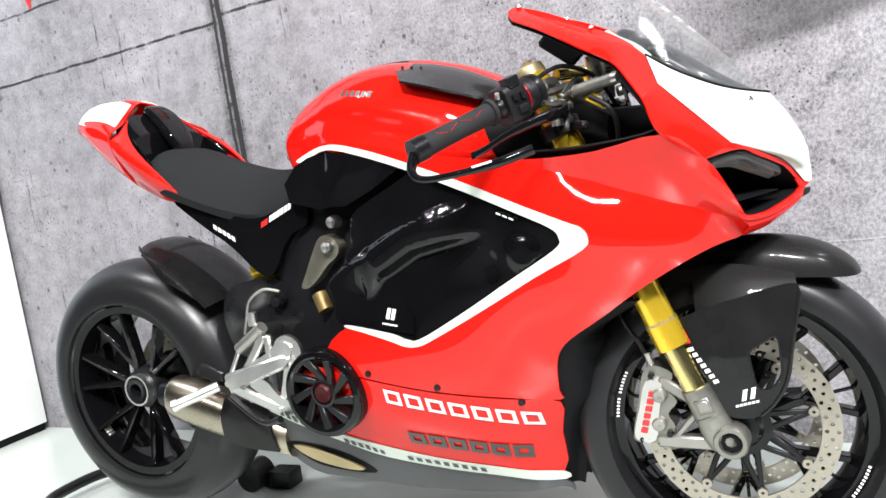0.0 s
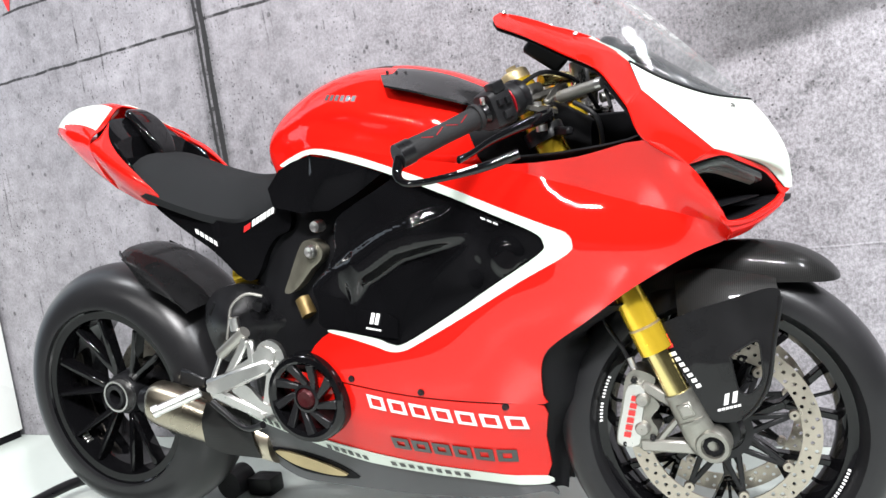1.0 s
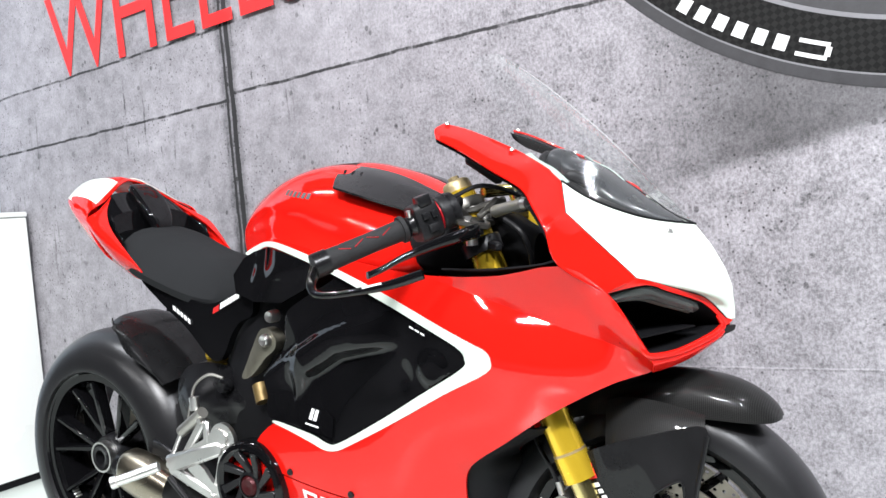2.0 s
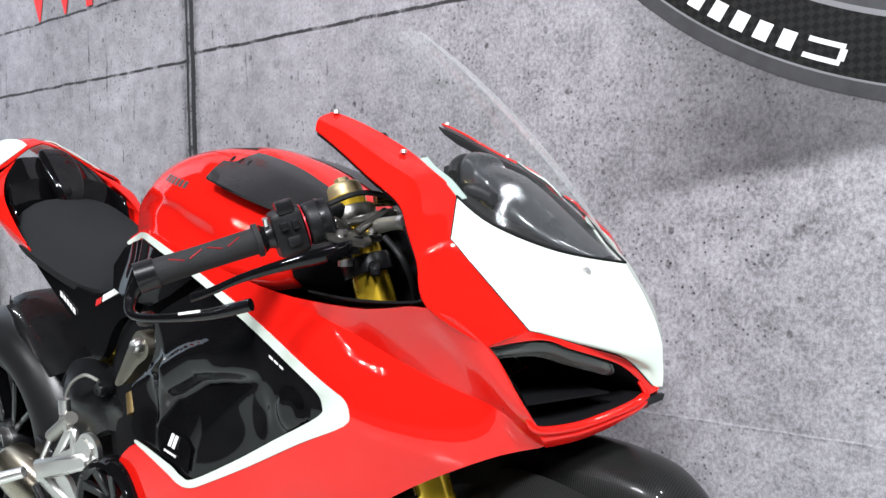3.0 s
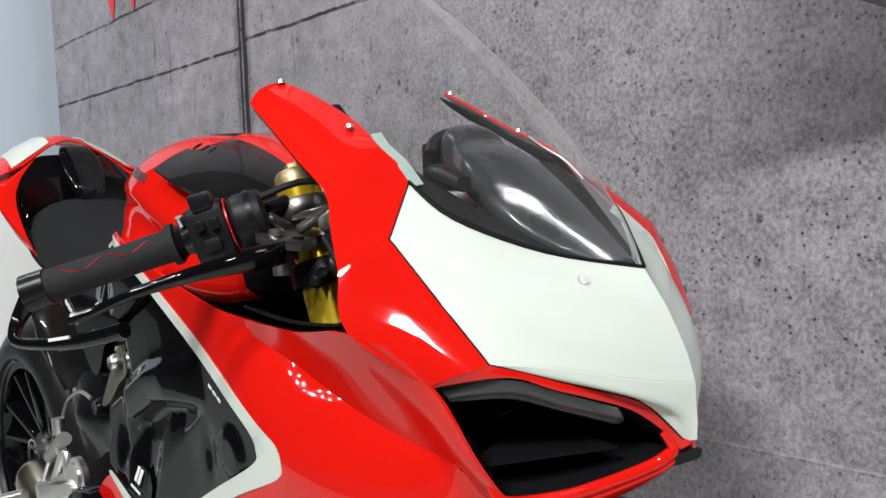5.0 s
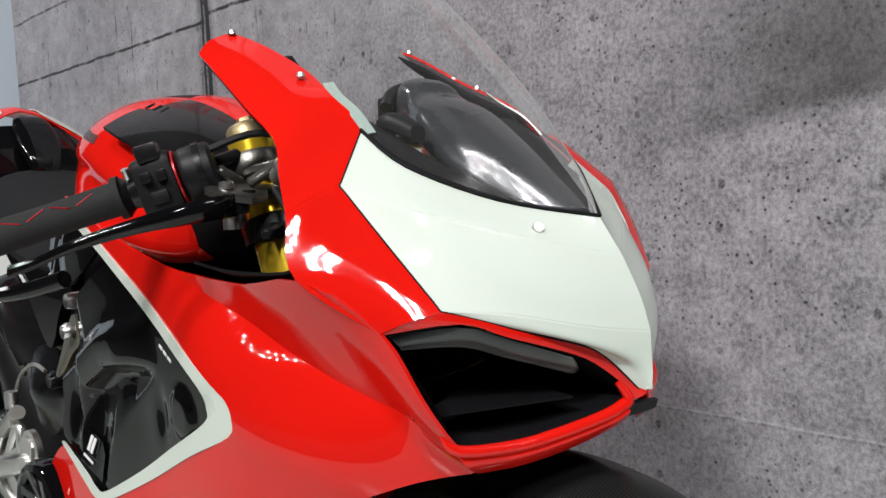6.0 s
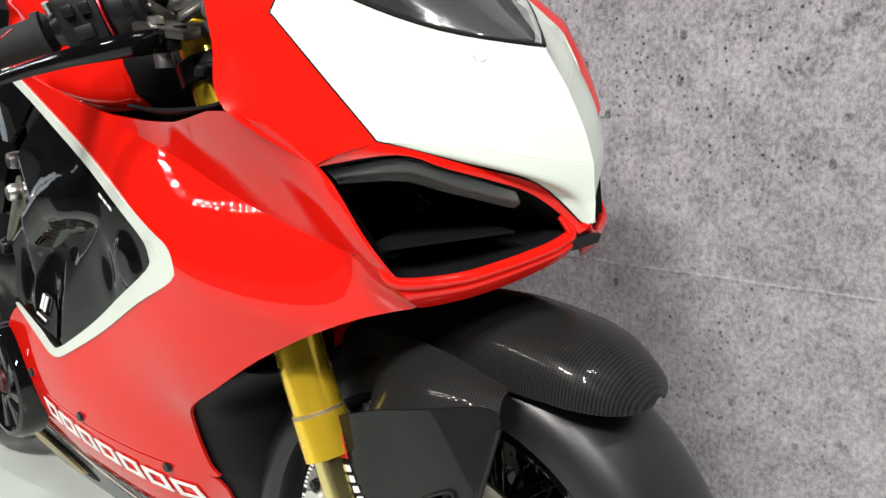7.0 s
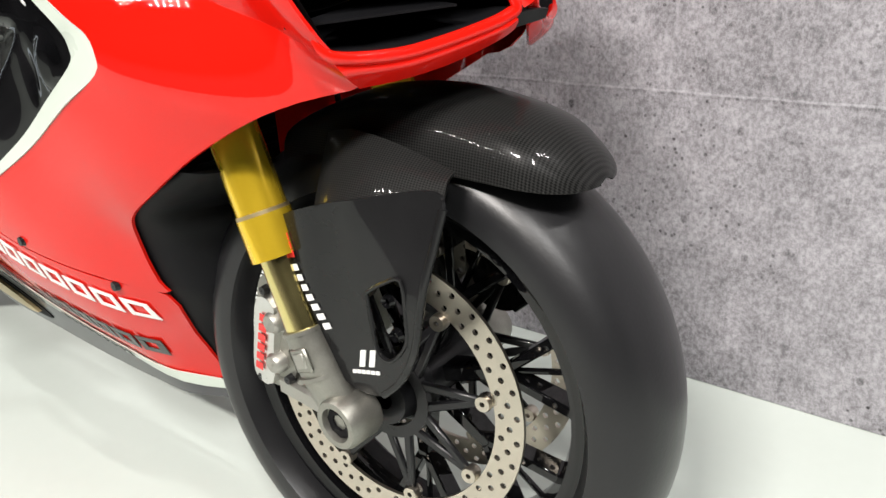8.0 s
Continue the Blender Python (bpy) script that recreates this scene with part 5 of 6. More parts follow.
def rearset(s):
    y = 0.19 * s

    def bolt(x, z, r=0.007, d=0.014):
        part("bolt", lathe([(0.001, 0.0), (r, 0.0), (r, s * d), (0.001, s * d)], (x, y, z), 14), SILVER, foot)

    foot = part("footrest", tube([(0.425, s * 0.225, 0.428), (0.40, s * 0.245, 0.420), (0.355, s * 0.285, 0.406)], [0.011, 0.012, 0.0115], 16), SILVER, bike, "machined alloy footrest and brackets")
    part("footrest_cap", tube([(0.357, s * 0.284, 0.407), (0.348, s * 0.292, 0.404)], 0.014, 16), SILVER, foot)
    part("bracket", join(beam((0.43, y * 1.05, 0.425), (0.60, y, 0.475), 0.022, 0.044, 0.022, 0.030, bevel=0.006), beam((0.44, y * 1.05, 0.420), (0.56, y, 0.365), 0.020, 0.030, 0.020, 0.024, bevel=0.005), beam((0.47, y, 0.44), (0.545, y, 0.53), 0.014, 0.020, bevel=0.004),
                         beam((0.55, y, 0.46), (0.555, y, 0.53), 0.014, 0.018, bevel=0.004), beam((0.60, y, 0.47), (0.565, y, 0.37), 0.012, 0.018, bevel=0.003)), SILVER, foot)
    part("hanger_plate", panel([(0.455, 0.430), (0.50, 0.468), (0.55, 0.492), (0.585, 0.516), (0.615, 0.502), (0.600, 0.470), (0.55, 0.452), (0.50, 0.436)], lambda x, z: 0.196, s, 0.010, 0.03, 3), SILVER, foot)
    part("hanger_arm", panel([(0.485, 0.425), (0.53, 0.432), (0.562, 0.398), (0.600, 0.378), (0.602, 0.354), (0.565, 0.362), (0.525, 0.392)], lambda x, z: 0.198, s, 0.010, 0.03, 3), SILVER, foot)
    part("heel_guard", lathe([(0.026, y - 0.004), (0.036, y - 0.004), (0.036, y + 0.006), (0.026, y + 0.006)], (0.602, 0, 0.492), 28), SILVER, foot)
    part("heel_disc", lathe([(0.001, y - 0.002), (0.027, y - 0.002), (0.027, y + 0.004), (0.001, y + 0.004)], (0.602, 0, 0.492), 28), SILVER, foot)
    part("master_cylinder", tube([(0.470, y, 0.500), (0.545, y, 0.548)], [0.013, 0.013], 16), CAST, foot)
    part("reservoir", lathe([(0.001, -0.014), (0.011, -0.014), (0.011, 0.014), (0.001, 0.014)], (0.522, y, 0.566), 16, True, "z"), SILVER, foot)
    part("push_rod", tube([(0.435, s * 0.20, 0.435), (0.470, y, 0.500)], 0.005, 8), SILVER, foot)
    part("brake_pedal", tube([(0.44, s * 0.21, 0.40), (0.52, s * 0.215, 0.345), (0.58, s * 0.225, 0.355)], [0.008, 0.007, 0.008], 10), SATIN, foot)
    for x, z in ((0.43, 0.425), (0.60, 0.475), (0.56, 0.366), (0.545, 0.53), (0.47, 0.44), (0.49, 0.39)):
        bolt(x, z)


def engine():
    mass = loft([oval(0.46, 0, 0.50, 0.06, 0.10, 16, 0.7), oval(0.54, 0, 0.53, 0.10, 0.20, 16, 0.6), oval(0.68, 0, 0.56, 0.130, 0.29, 16, 0.6), oval(0.86, 0, 0.56, 0.13, 0.31, 16, 0.7), oval(1.03, 0, 0.57, 0.12, 0.27, 16, 0.7), oval(1.11, 0, 0.56, 0.09, 0.22, 16, 0.7)], 3)
    en = part("engine", mass, DUCT, bike, "black engine block behind the panels")
    lug = [(0.640, 0.622), (0.655, 0.650), (0.672, 0.682), (0.690, 0.712), (0.706, 0.724), (0.730, 0.722), (0.750, 0.706), (0.742, 0.682), (0.716, 0.664), (0.690, 0.640), (0.672, 0.626), (0.655, 0.618)]
    for s in (-1, 1):
        lg = part("frame_lug", panel(lug, lambda x, z: 0.160 - 0.3 * abs((x - 0.705) * 0.7 - (z - 0.668) * 0.7), s, 0.03, 0.012, 3), LUGCAST, bike, "olive cast alloy frame lug")
        part("lug_bolt", lathe([(0.001, s * 0.172), (0.010, s * 0.174), (0.014, s * 0.168), (0.014, s * 0.16)], (0.728, 0, 0.702), 20, False), SILVER, lg)
        part("lug_bolt", lathe([(0.001, s * 0.172), (0.011, s * 0.174), (0.013, s * 0.166), (0.013, s * 0.15)], (0.752, 0, 0.752), 18, False), SILVER, lg)
        part("gear_cover", tube([(0.664, s * 0.13, 0.60), (0.682, s * 0.14, 0.565)], 0.017, 16), DIMGOLD, en)
        edge = [(1.330, 0.560), (1.286, 0.536), (1.231, 0.503), (1.202, 0.478), (1.186, 0.445), (1.177, 0.392), (1.172, 0.367), (1.155, 0.294), (1.143, 0.240), (1.132, 0.196), (1.126, 0.165)]
        rows = []
        for x, z in edge:
            w = SHELL(x, max(z, 0.19)) - 0.002
            k = 0.35 if z > 0.49 else 0.8 if z > 0.36 else 0.45
            rows.append([(x - 0.014, w - 0.006, z), (x + 0.008 * k, w - 0.008, z), (x + 0.046 * k, w - 0.030, z - 0.004), (x + 0.075 * k, w * 0.45, z - 0.008)])
        part("inner_duct", skin(rows, 3, 4, s, 0.004), DUCT, bike, "black duct panel behind the front wheel")
    rad = part("radiator", block(1.13, 1.15, -0.085, 0.085, 0.30, 0.60, 0.004), DUCT, bike, "black radiator core")
    for i in range(13):
        z = 0.315 + i * 0.021
        part("cooling_slat", block(1.149, 1.153, -0.08, 0.08, z, z + 0.006, 0), SATIN, rad)
    part("steering_head", loft([oval(1.10, 0, 0.86, 0.07, 0.07, 14, 0.7), oval(1.20, 0, 0.86, 0.06, 0.08, 14, 0.7), oval(1.30, 0, 0.82, 0.05, 0.06, 14, 0.7)], 3), DUCT, bike)
    for s in (-1, 1):
        well = [[(1.20, 0.205, 0.835), (1.20, 0.12, 0.80)], [(1.31, 0.222, 0.832), (1.30, 0.13, 0.79)], [(1.425, 0.230, 0.842), (1.38, 0.13, 0.80)], [(1.410, 0.220, 0.878), (1.42, 0.12, 0.86)], [(1.375, 0.208, 0.930), (1.40, 0.11, 0.93)]]
        part("inner_fairing", skin(well, 4, 4, s, 0.003), DUCT, bike, "black inner fairing")


def fork(s):
    a, b = Vector((1.203, s * 0.122, 0.955)), Vector((1.452, s * 0.122, 0.300))

    def on(z):
        return a + (b - a) * ((a.z - z) / (a.z - b.z))

    leg = part("fork_leg", tube([on(0.965), on(0.75), on(0.505)], 0.0275, 24, 2), GOLD, bike, "gold anodised fork tube")
    part("fork_collar", tube([on(0.508), on(0.465)], 0.0295, 24, 2), GOLD, leg)
    part("collar_ring", tube([on(0.512), on(0.507)], 0.0290, 24, 1), BRONZE, leg)
    part("slider", tube([on(0.466), on(0.385)], 0.0215, 24, 2), PALEGOLD, leg, "polished pale gold slider")
    part("fork_cap", join(tube([on(0.965), on(0.980), on(0.984)], [0.0265, 0.0255, 0.021], 24, 2), tube([on(0.984), on(0.992)], 0.011, 6, 1)), BRONZE, leg, "gold fork cap")
    foot = part("fork_foot", loft([[on(0.39) + Vector((0.024 * math.cos(t), 0.024 * math.sin(t), 0.008 * math.cos(t))) for t in np.linspace(0, 2 * math.pi, 16, False)],
                                   [on(0.345) + Vector((0.026 * math.cos(t), 0.023 * math.sin(t), 0.008 * math.cos(t))) for t in np.linspace(0, 2 * math.pi, 16, False)],
                                   [Vector((1.452 + 0.030 * math.cos(t), s * 0.117 + 0.018 * math.sin(t), 0.300 + 0.006 * math.cos(t))) for t in np.linspace(0, 2 * math.pi, 16, False)],
                                   [Vector((1.462 + 0.028 * math.cos(t), s * 0.117 + 0.016 * math.sin(t), 0.275)) for t in np.linspace(0, 2 * math.pi, 16, False)]], 4), FOOTCAST, leg, "cast alloy fork foot")
    part("axle_clamp", lathe([(0.019, s * 0.098), (0.028, s * 0.098), (0.030, s * 0.104), (0.030, s * 0.136), (0.027, s * 0.142), (0.020, s * 0.142), (0.019, s * 0.138)], (FX, 0, FZ), 28), FOOTCAST, leg)
    part("axle_end", lathe([(0.010, s * 0.10), (0.018, s * 0.10), (0.018, s * 0.136), (0.010, s * 0.136)], (FX, 0, FZ), 8), DUCT, leg)
    part("foot_pad", beam(on(0.376) + Vector((0.004, s * 0.0225, 0)), on(0.350) + Vector((0.004, s * 0.0225, 0)), 0.005, 0.026), FOOTCAST, leg)
    part("foot_pad_face", beam(on(0.372) + Vector((0.004, s * 0.0245, 0)), on(0.354) + Vector((0.004, s * 0.0245, 0)), 0.003, 0.019), CAST, leg)
    for z in (0.388, 0.340):
        part("foot_rib", tube([on(z + 0.002), on(z - 0.002)], 0.0262, 20, 1), FOOTCAST, leg)
    cal = part("brake_caliper", panel([(1.325, 0.412), (1.344, 0.426), (1.378, 0.410), (1.366, 0.382), (1.380, 0.358), (1.362, 0.335), (1.372, 0.311), (1.350, 0.284), (1.300, 0.280), (1.294, 0.296), (1.304, 0.334), (1.316, 0.378)], lambda x, z: 0.108 - 0.25 * max(1.315 - x, 0), s, 0.055, 0.012, 3), FOOTCAST, bike, "machined alloy radial brake caliper with red bars")
    face = [(1.330, 0.398), (1.358, 0.392), (1.348, 0.340), (1.336, 0.288), (1.303, 0.287), (1.300, 0.306), (1.314, 0.350)]
    part("caliper_face", panel(face, lambda x, z: 0.108 - 0.2 * max(1.318 - x, 0), s, 0.010, 0.012, 3, 0.009), SILVER, cal, "bright machined outer face")
    for x, z in ((1.352, 0.372), (1.346, 0.318)):
        part("piston_cap", lathe([(0.001, s * 0.121), (0.010, s * 0.122), (0.013, s * 0.118), (0.014, s * 0.105)], (x, 0, z), 20, False), CAST, cal)
    part("caliper_arm", join(beam((1.352, s * 0.100, 0.398), (1.432, s * 0.108, 0.350), 0.022, 0.022, bevel=0.004), beam((1.338, s * 0.100, 0.284), (1.45, s * 0.108, 0.284), 0.022, 0.024, bevel=0.004), beam((1.372, s * 0.102, 0.292), (1.425, s * 0.108, 0.352), 0.014, 0.012, bevel=0.003)), CAST, cal)
    for x, z in ((1.340, 0.408), (1.312, 0.288), (1.362, 0.300)):
        part("caliper_bolt", lathe([(0.001, s * 0.116), (0.005, s * 0.116), (0.006, s * 0.106)], (x, 0, z), 14, False), SATIN, cal)
    for i in range(6):
        x, z = 1.311 + i * 0.0042, 0.304 + i * 0.0135
        part("logo_bar", panel([(x, z), (x + 0.012, z - 0.002), (x + 0.0145, z + 0.007), (x + 0.0025, z + 0.009)], lambda x, z: 0.117, s, 0.001, 0.05, 1, 0.0025, False), DECALRED, cal)
    part("brake_hose", tube([(1.338, s * 0.095, 0.420), (1.322, s * 0.09, 0.46), (1.29, s * 0.085, 0.52), (1.28, s * 0.08, 0.60)], 0.004, 8), SATIN, bike)
    part("hose_end", tube([(1.342, s * 0.098, 0.418), (1.334, s * 0.095, 0.445)], 0.006, 10), SILVER, cal)


def front_mudguard():
    st = [(1.34, 0.588, 0.055, 0.574, 0.066, 0.53), (1.40, 0.612, 0.056, 0.597, 0.071, 0.55), (1.46, 0.627, 0.056, 0.611, 0.073, 0.558), (1.535, 0.630, 0.056, 0.613, 0.074, 0.560), (1.60, 0.619, 0.058, 0.602, 0.075, 0.557), (1.635, 0.606, 0.055, 0.592, 0.072, 0.554),
          (1.660, 0.591, 0.046, 0.578, 0.061, 0.551), (1.677, 0.576, 0.036, 0.566, 0.048, 0.550), (1.686, 0.564, 0.022, 0.558, 0.030, 0.550), (1.690, 0.555, 0.008, 0.553, 0.012, 0.550)]
    rows = [[(x, -we, ze), (x, -(we * 0.6 + ws * 0.4) - 0.002, ze * 0.45 + zs * 0.55), (x, -ws, zs), (x, -ws * 0.5, zt * 0.75 + zs * 0.25), (x, 0, zt), (x, ws * 0.5, zt * 0.75 + zs * 0.25), (x, ws, zs), (x, (we * 0.6 + ws * 0.4) + 0.002, ze * 0.45 + zs * 0.55), (x, we, ze)] for x, zt, ws, zs, we, ze in st]
    mg = part("front_mudguard", moved(skin(rows, 5, 3, 1, 0.003), STEER0), CARBONMATT, bike, "carbon weave front mudguard")
    hole = [(1.510, 0.450), (1.534, 0.466), (1.557, 0.474), (1.560, 0.440), (1.558, 0.408), (1.537, 0.383), (1.519, 0.388), (1.513, 0.42)]
    for s in (-1, 1):
        line = [(1.388, 0.492), (1.395, 0.508), (1.444, 0.528), (1.510, 0.545), (1.580, 0.560), (1.598, 0.548), (1.590, 0.510), (1.580, 0.465), (1.567, 0.402), (1.545, 0.362), (1.520, 0.338), (1.495, 0.332), (1.468, 0.338), (1.450, 0.377), (1.420, 0.445), (1.400, 0.470)]
        bridge = [[(1.425, 0.067, 0.588), (1.425, 0.084, 0.550), (1.428, 0.100, 0.518)], [(1.462, 0.070, 0.596), (1.460, 0.094, 0.562), (1.456, 0.114, 0.528)], [(1.520, 0.071, 0.590), (1.518, 0.094, 0.570), (1.516, 0.112, 0.540)], [(1.590, 0.070, 0.572), (1.592, 0.082, 0.566), (1.594, 0.092, 0.552)]]
        part("guard_bridge", skin(bridge, 5, 4, s, 0.003), CARBONMATT, mg, "carbon shoulder between mudguard and fork guard")
        pl = part("fork_guard", panel(line, lambda x, z: 0.117 - 0.10 * max(x - 1.50, 0) * max((z - 0.45) / 0.1, 0) * 2 + 0.008 * math.exp(-((x - 1.43) / 0.03) ** 2), s, 0.004, 0.012, 4, hole=hole), GLOSSCARBON, mg, "carbon fork guard plate")
        wide = lambda x, z: 0.115 - 0.10 * max(x - 1.50, 0) * max((z - 0.45) / 0.1, 0) * 2
        part("rolled_edge", tube([(x, s * wide(x, z), z) for x, z in ((1.597, 0.545), (1.590, 0.510), (1.580, 0.465), (1.567, 0.402), (1.545, 0.362), (1.520, 0.338))], 0.0042, 10, 4), GLOSSCARBON, pl, "rolled front edge")
        rim = [(x, s * 0.1165, z) for x, z in hole]
        part("vent_rim", tube(rim + rim[:1], 0.0022, 8, 4), GLOSSCARBON, pl, "rounded rim of the vent")
        for x, z in ((1.526, 0.440), (1.534, 0.405)):
            part("vent_lug", lathe([(0.003, s * 0.104), (0.006, s * 0.108), (0.008, s * 0.102)], (x, 0, z), 12, False), GLOSSBLACK, pl)
        if s < 0:
            g = lambda x, z: 0.1145 + 0.008 * math.exp(-((x - 1.43) / 0.03) ** 2)
            bars(1.488, 0.362, 1.516, 0.370, 0.020, 2, g, pl, DECALWHITE, "logo_bar", 0.004, 0.2, 0.45)
            bars(1.480, 0.352, 1.520, 0.362, 0.004, 6, g, pl, DECALWHITE, "print_bar", 0.004, 0, 0.2)
            for i in range(7):
                x, z = 1.4135 + i * 0.0058, 0.4610 - i * 0.0098
                part("letter_bar", panel([(x, z), (x + 0.008, z + 0.0026), (x + 0.0106, z - 0.0036), (x + 0.0026, z - 0.0062)], g, s, 0.0012, 0.05, 1, 0.005, False), DECALWHITE, pl)
            for i in range(3):
                x, z = 1.397 + i * 0.0036, 0.491 - i * 0.0085
                part("red_bar", panel([(x, z), (x + 0.0130, z + 0.004), (x + 0.0155, z - 0.0032), (x + 0.0025, z - 0.0072)], g, s, 0.0012, 0.05, 1, 0.005, False), DECALRED, pl)


def cockpit(s):
    d0, d1 = Vector((1.200, s * 0.222, 0.925)), Vector((1.085, s * 0.385, 0.866))

    def on(f):
        return tuple(d0 + (d1 - d0) * f)

    bar = part("handlebar", tube([(1.215, s * 0.150, 0.948), on(0.0), on(0.5), on(0.97)], 0.011, 14), SATIN, bike, "black clip-on handlebar")
    part("grip", tube([on(0.28), on(0.6), on(0.92)], [0.0185, 0.0175, 0.0185], 20), GRIPRUB, bar, "ribbed black rubber grip with red stitches")
    part("grip_flange", tube([on(0.25), on(0.285)], 0.023, 20), GRIPRUB, bar)
    part("bar_end", tube([on(0.92), on(1.04)], [0.0205, 0.0205], 20), SATIN, bar, "black machined bar end")
    ax = (d1 - d0).normalized()
    toward = Vector((0.75, s * 0.45, 0.55))
    toward = (toward - ax * toward.dot(ax)).normalized()
    round_ = ax.cross(toward)
    for i in range(4):
        p = d0 + (d1 - d0) * (0.42 + 0.12 * i) + toward * 0.0178
        k = 1 if i % 2 else -1
        part("stitch", beam(p - ax * 0.009 - round_ * 0.004 * k, p + ax * 0.009 + round_ * 0.004 * k, 0.0011, 0.0012, bevel=0), REDRING, bar)
    turned = Matrix.Translation(on(-0.03)) @ (d1 - d0).to_track_quat("X", "Z").to_matrix().to_4x4()
    fw = -s

    def fitted(name, bm, material, label=""):
        part(name, bm, material, bar, label).matrix_local = turned

    fitted("switch_pod", loft([oval(0.0, 0, 0, 0.026, 0.030, 24, 0.4), oval(0.004, 0, 0, 0.029, 0.033, 24, 0.35), oval(0.036, 0, -0.001, 0.028, 0.032, 24, 0.35), oval(0.040, 0, -0.001, 0.024, 0.028, 24, 0.4)], 2), BLACK, "black switch housing with rocker and buttons")
    y0, y1 = sorted((fw * 0.004, fw * 0.031))
    fitted("rocker", block(0.006, 0.030, y0, y1, 0.024, 0.043, 0.004), SATIN)
    y0, y1 = sorted((fw * 0.026, fw * 0.036))
    fitted("button", block(0.006, 0.016, y0, y1, 0.002, 0.014, 0.002), SATIN)
    fitted("button", block(0.021, 0.032, y0, y1, 0.004, 0.015, 0.002), SATIN)
    fitted("starter_button", block(0.010, 0.028, y0, y1, -0.020, -0.006, 0.003), BLACK)
    fitted("drum_ring", tube([(-0.0035, 0, 0), (-0.0015, 0, 0)], 0.0305, 24, 1), REDRING, "thin red ring beside the housing")
    fitted("throttle_drum", loft([oval(-0.042, 0, 0, 0.022, 0.022, 24), oval(-0.038, 0, 0, 0.029, 0.029, 24), oval(-0.012, 0, 0, 0.030, 0.030, 24), oval(-0.006, 0, 0, 0.027, 0.027, 24)], 2), BLACK)
    fitted("drum_band", tube([(-0.030, 0, 0), (-0.024, 0, 0)], 0.0312, 24, 1), SATIN)
    fitted("cable_collar", loft([oval(0.041, 0, 0, 0.017, 0.019, 16), oval(0.050, 0, 0, 0.015, 0.016, 16), oval(0.056, 0, 0, 0.020, 0.021, 16)], 2), SATIN)
    fitted("clamp_screw", tube([(0.046, fw * 0.010, 0.016), (0.046, fw * 0.014, 0.026)], 0.004, 8), SILVER)
    part("clip", lathe([(0.028, -0.014), (0.036, -0.014), (0.038, -0.010), (0.038, 0.010), (0.036, 0.014), (0.028, 0.014)], (0, 0, 0), 24, True, "z"), DARKCAST, bar, "machined fork clamp").matrix_local = Matrix.Translation((1.209, s * 0.122, 0.934)) @ Matrix.Rotation(radians(-20), 4, "Y")
    rim = [(1.212, 0.168), (1.226, 0.200), (1.246, 0.212), (1.270, 0.204), (1.284, 0.180), (1.276, 0.156), (1.262, 0.146), (1.266, 0.122), (1.250, 0.108), (1.232, 0.118), (1.236, 0.142), (1.218, 0.150)]
    perch = part("lever_perch", loft([[(x, s * y, z0 + 0.30 * (1.25 - x)) for x, y in ((1.248 + (x - 1.248) * f, 0.16 + (y - 0.16) * f) for x, y in rim)] for z0, f in ((0.906, 0.90), (0.908, 1.0), (0.914, 1.0), (0.916, 0.92))], 1), DARKCAST, bar, "cast alloy lever perch")
    for x, y in ((1.252, 0.190), (1.226, 0.172), (1.250, 0.122)):
        part("perch_bolt", lathe([(0.002, 0.003), (0.006, 0.004), (0.0085, 0.002), (0.0085, -0.004)], (x, s * y, 0.919 + 0.30 * (1.25 - x)), 14, False, "z"), SILVER, perch)
    # no real hole: a black disc stands for its shade
    part("perch_hole", lathe([(0.001, 0.0), (0.007, 0.0), (0.007, -0.004)], (1.266, s * 0.172, 0.9125), 14, False, "z"), DUCT, perch)
    part("pivot_screw", lathe([(0.002, 0.006), (0.008, 0.005), (0.010, 0.0), (0.010, -0.034)], (1.254, s * 0.186, 0.906), 14, False, "z"), SILVER, perch)
    part("clamp_arm", join(beam((1.232, s * 0.150, 0.915), (1.236, s * 0.190, 0.935), 0.012, 0.012, bevel=0.003), beam((1.224, s * 0.150, 0.930), (1.286, s * 0.112, 0.945), 0.016, 0.012, bevel=0.003), beam((1.262, s * 0.170, 0.918), (1.275, s * 0.120, 0.948), 0.010, 0.012, bevel=0.003)), DARKCAST, bar)
    part("cable", tube([(1.232, s * 0.196, 0.956), (1.262, s * 0.150, 0.972), (1.300, s * 0.09, 0.950), (1.320, s * 0.05, 0.90)], 0.004, 8), BLACK, bar)
    part("brake_hose", tube([(1.310, s * 0.168, 0.912), (1.345, s * 0.175, 0.885), (1.345, s * 0.150, 0.840), (1.320, s * 0.110, 0.79)], 0.0045, 8), BLACK, bar)
    part("lower_clamp", lathe([(0.028, -0.013), (0.036, -0.013), (0.037, 0.010), (0.035, 0.013), (0.028, 0.013)], (0, 0, 0), 24, True, "z"), SATIN, bar, "black lower clamp round the fork").matrix_local = Matrix.Translation((1.237, s * 0.122, 0.866)) @ Matrix.Rotation(radians(-20), 4, "Y")
    part("clamp_lug", beam((1.262, s * 0.136, 0.868), (1.300, s * 0.176, 0.866), 0.016, 0.018, 0.012, 0.014, bevel=0.003), SATIN, bar)
    part("brake_cylinder", tube([(1.280, s * 0.142, 0.926), (1.322, s * 0.168, 0.931), (1.362, s * 0.192, 0.934)], [0.011, 0.0095, 0.0095], 16), CAST, bar, "alloy master cylinder")
    part("cylinder_cap", tube([(1.360, s * 0.191, 0.934), (1.370, s * 0.197, 0.9345)], [0.0108, 0.0095], 16), SILVER, bar)
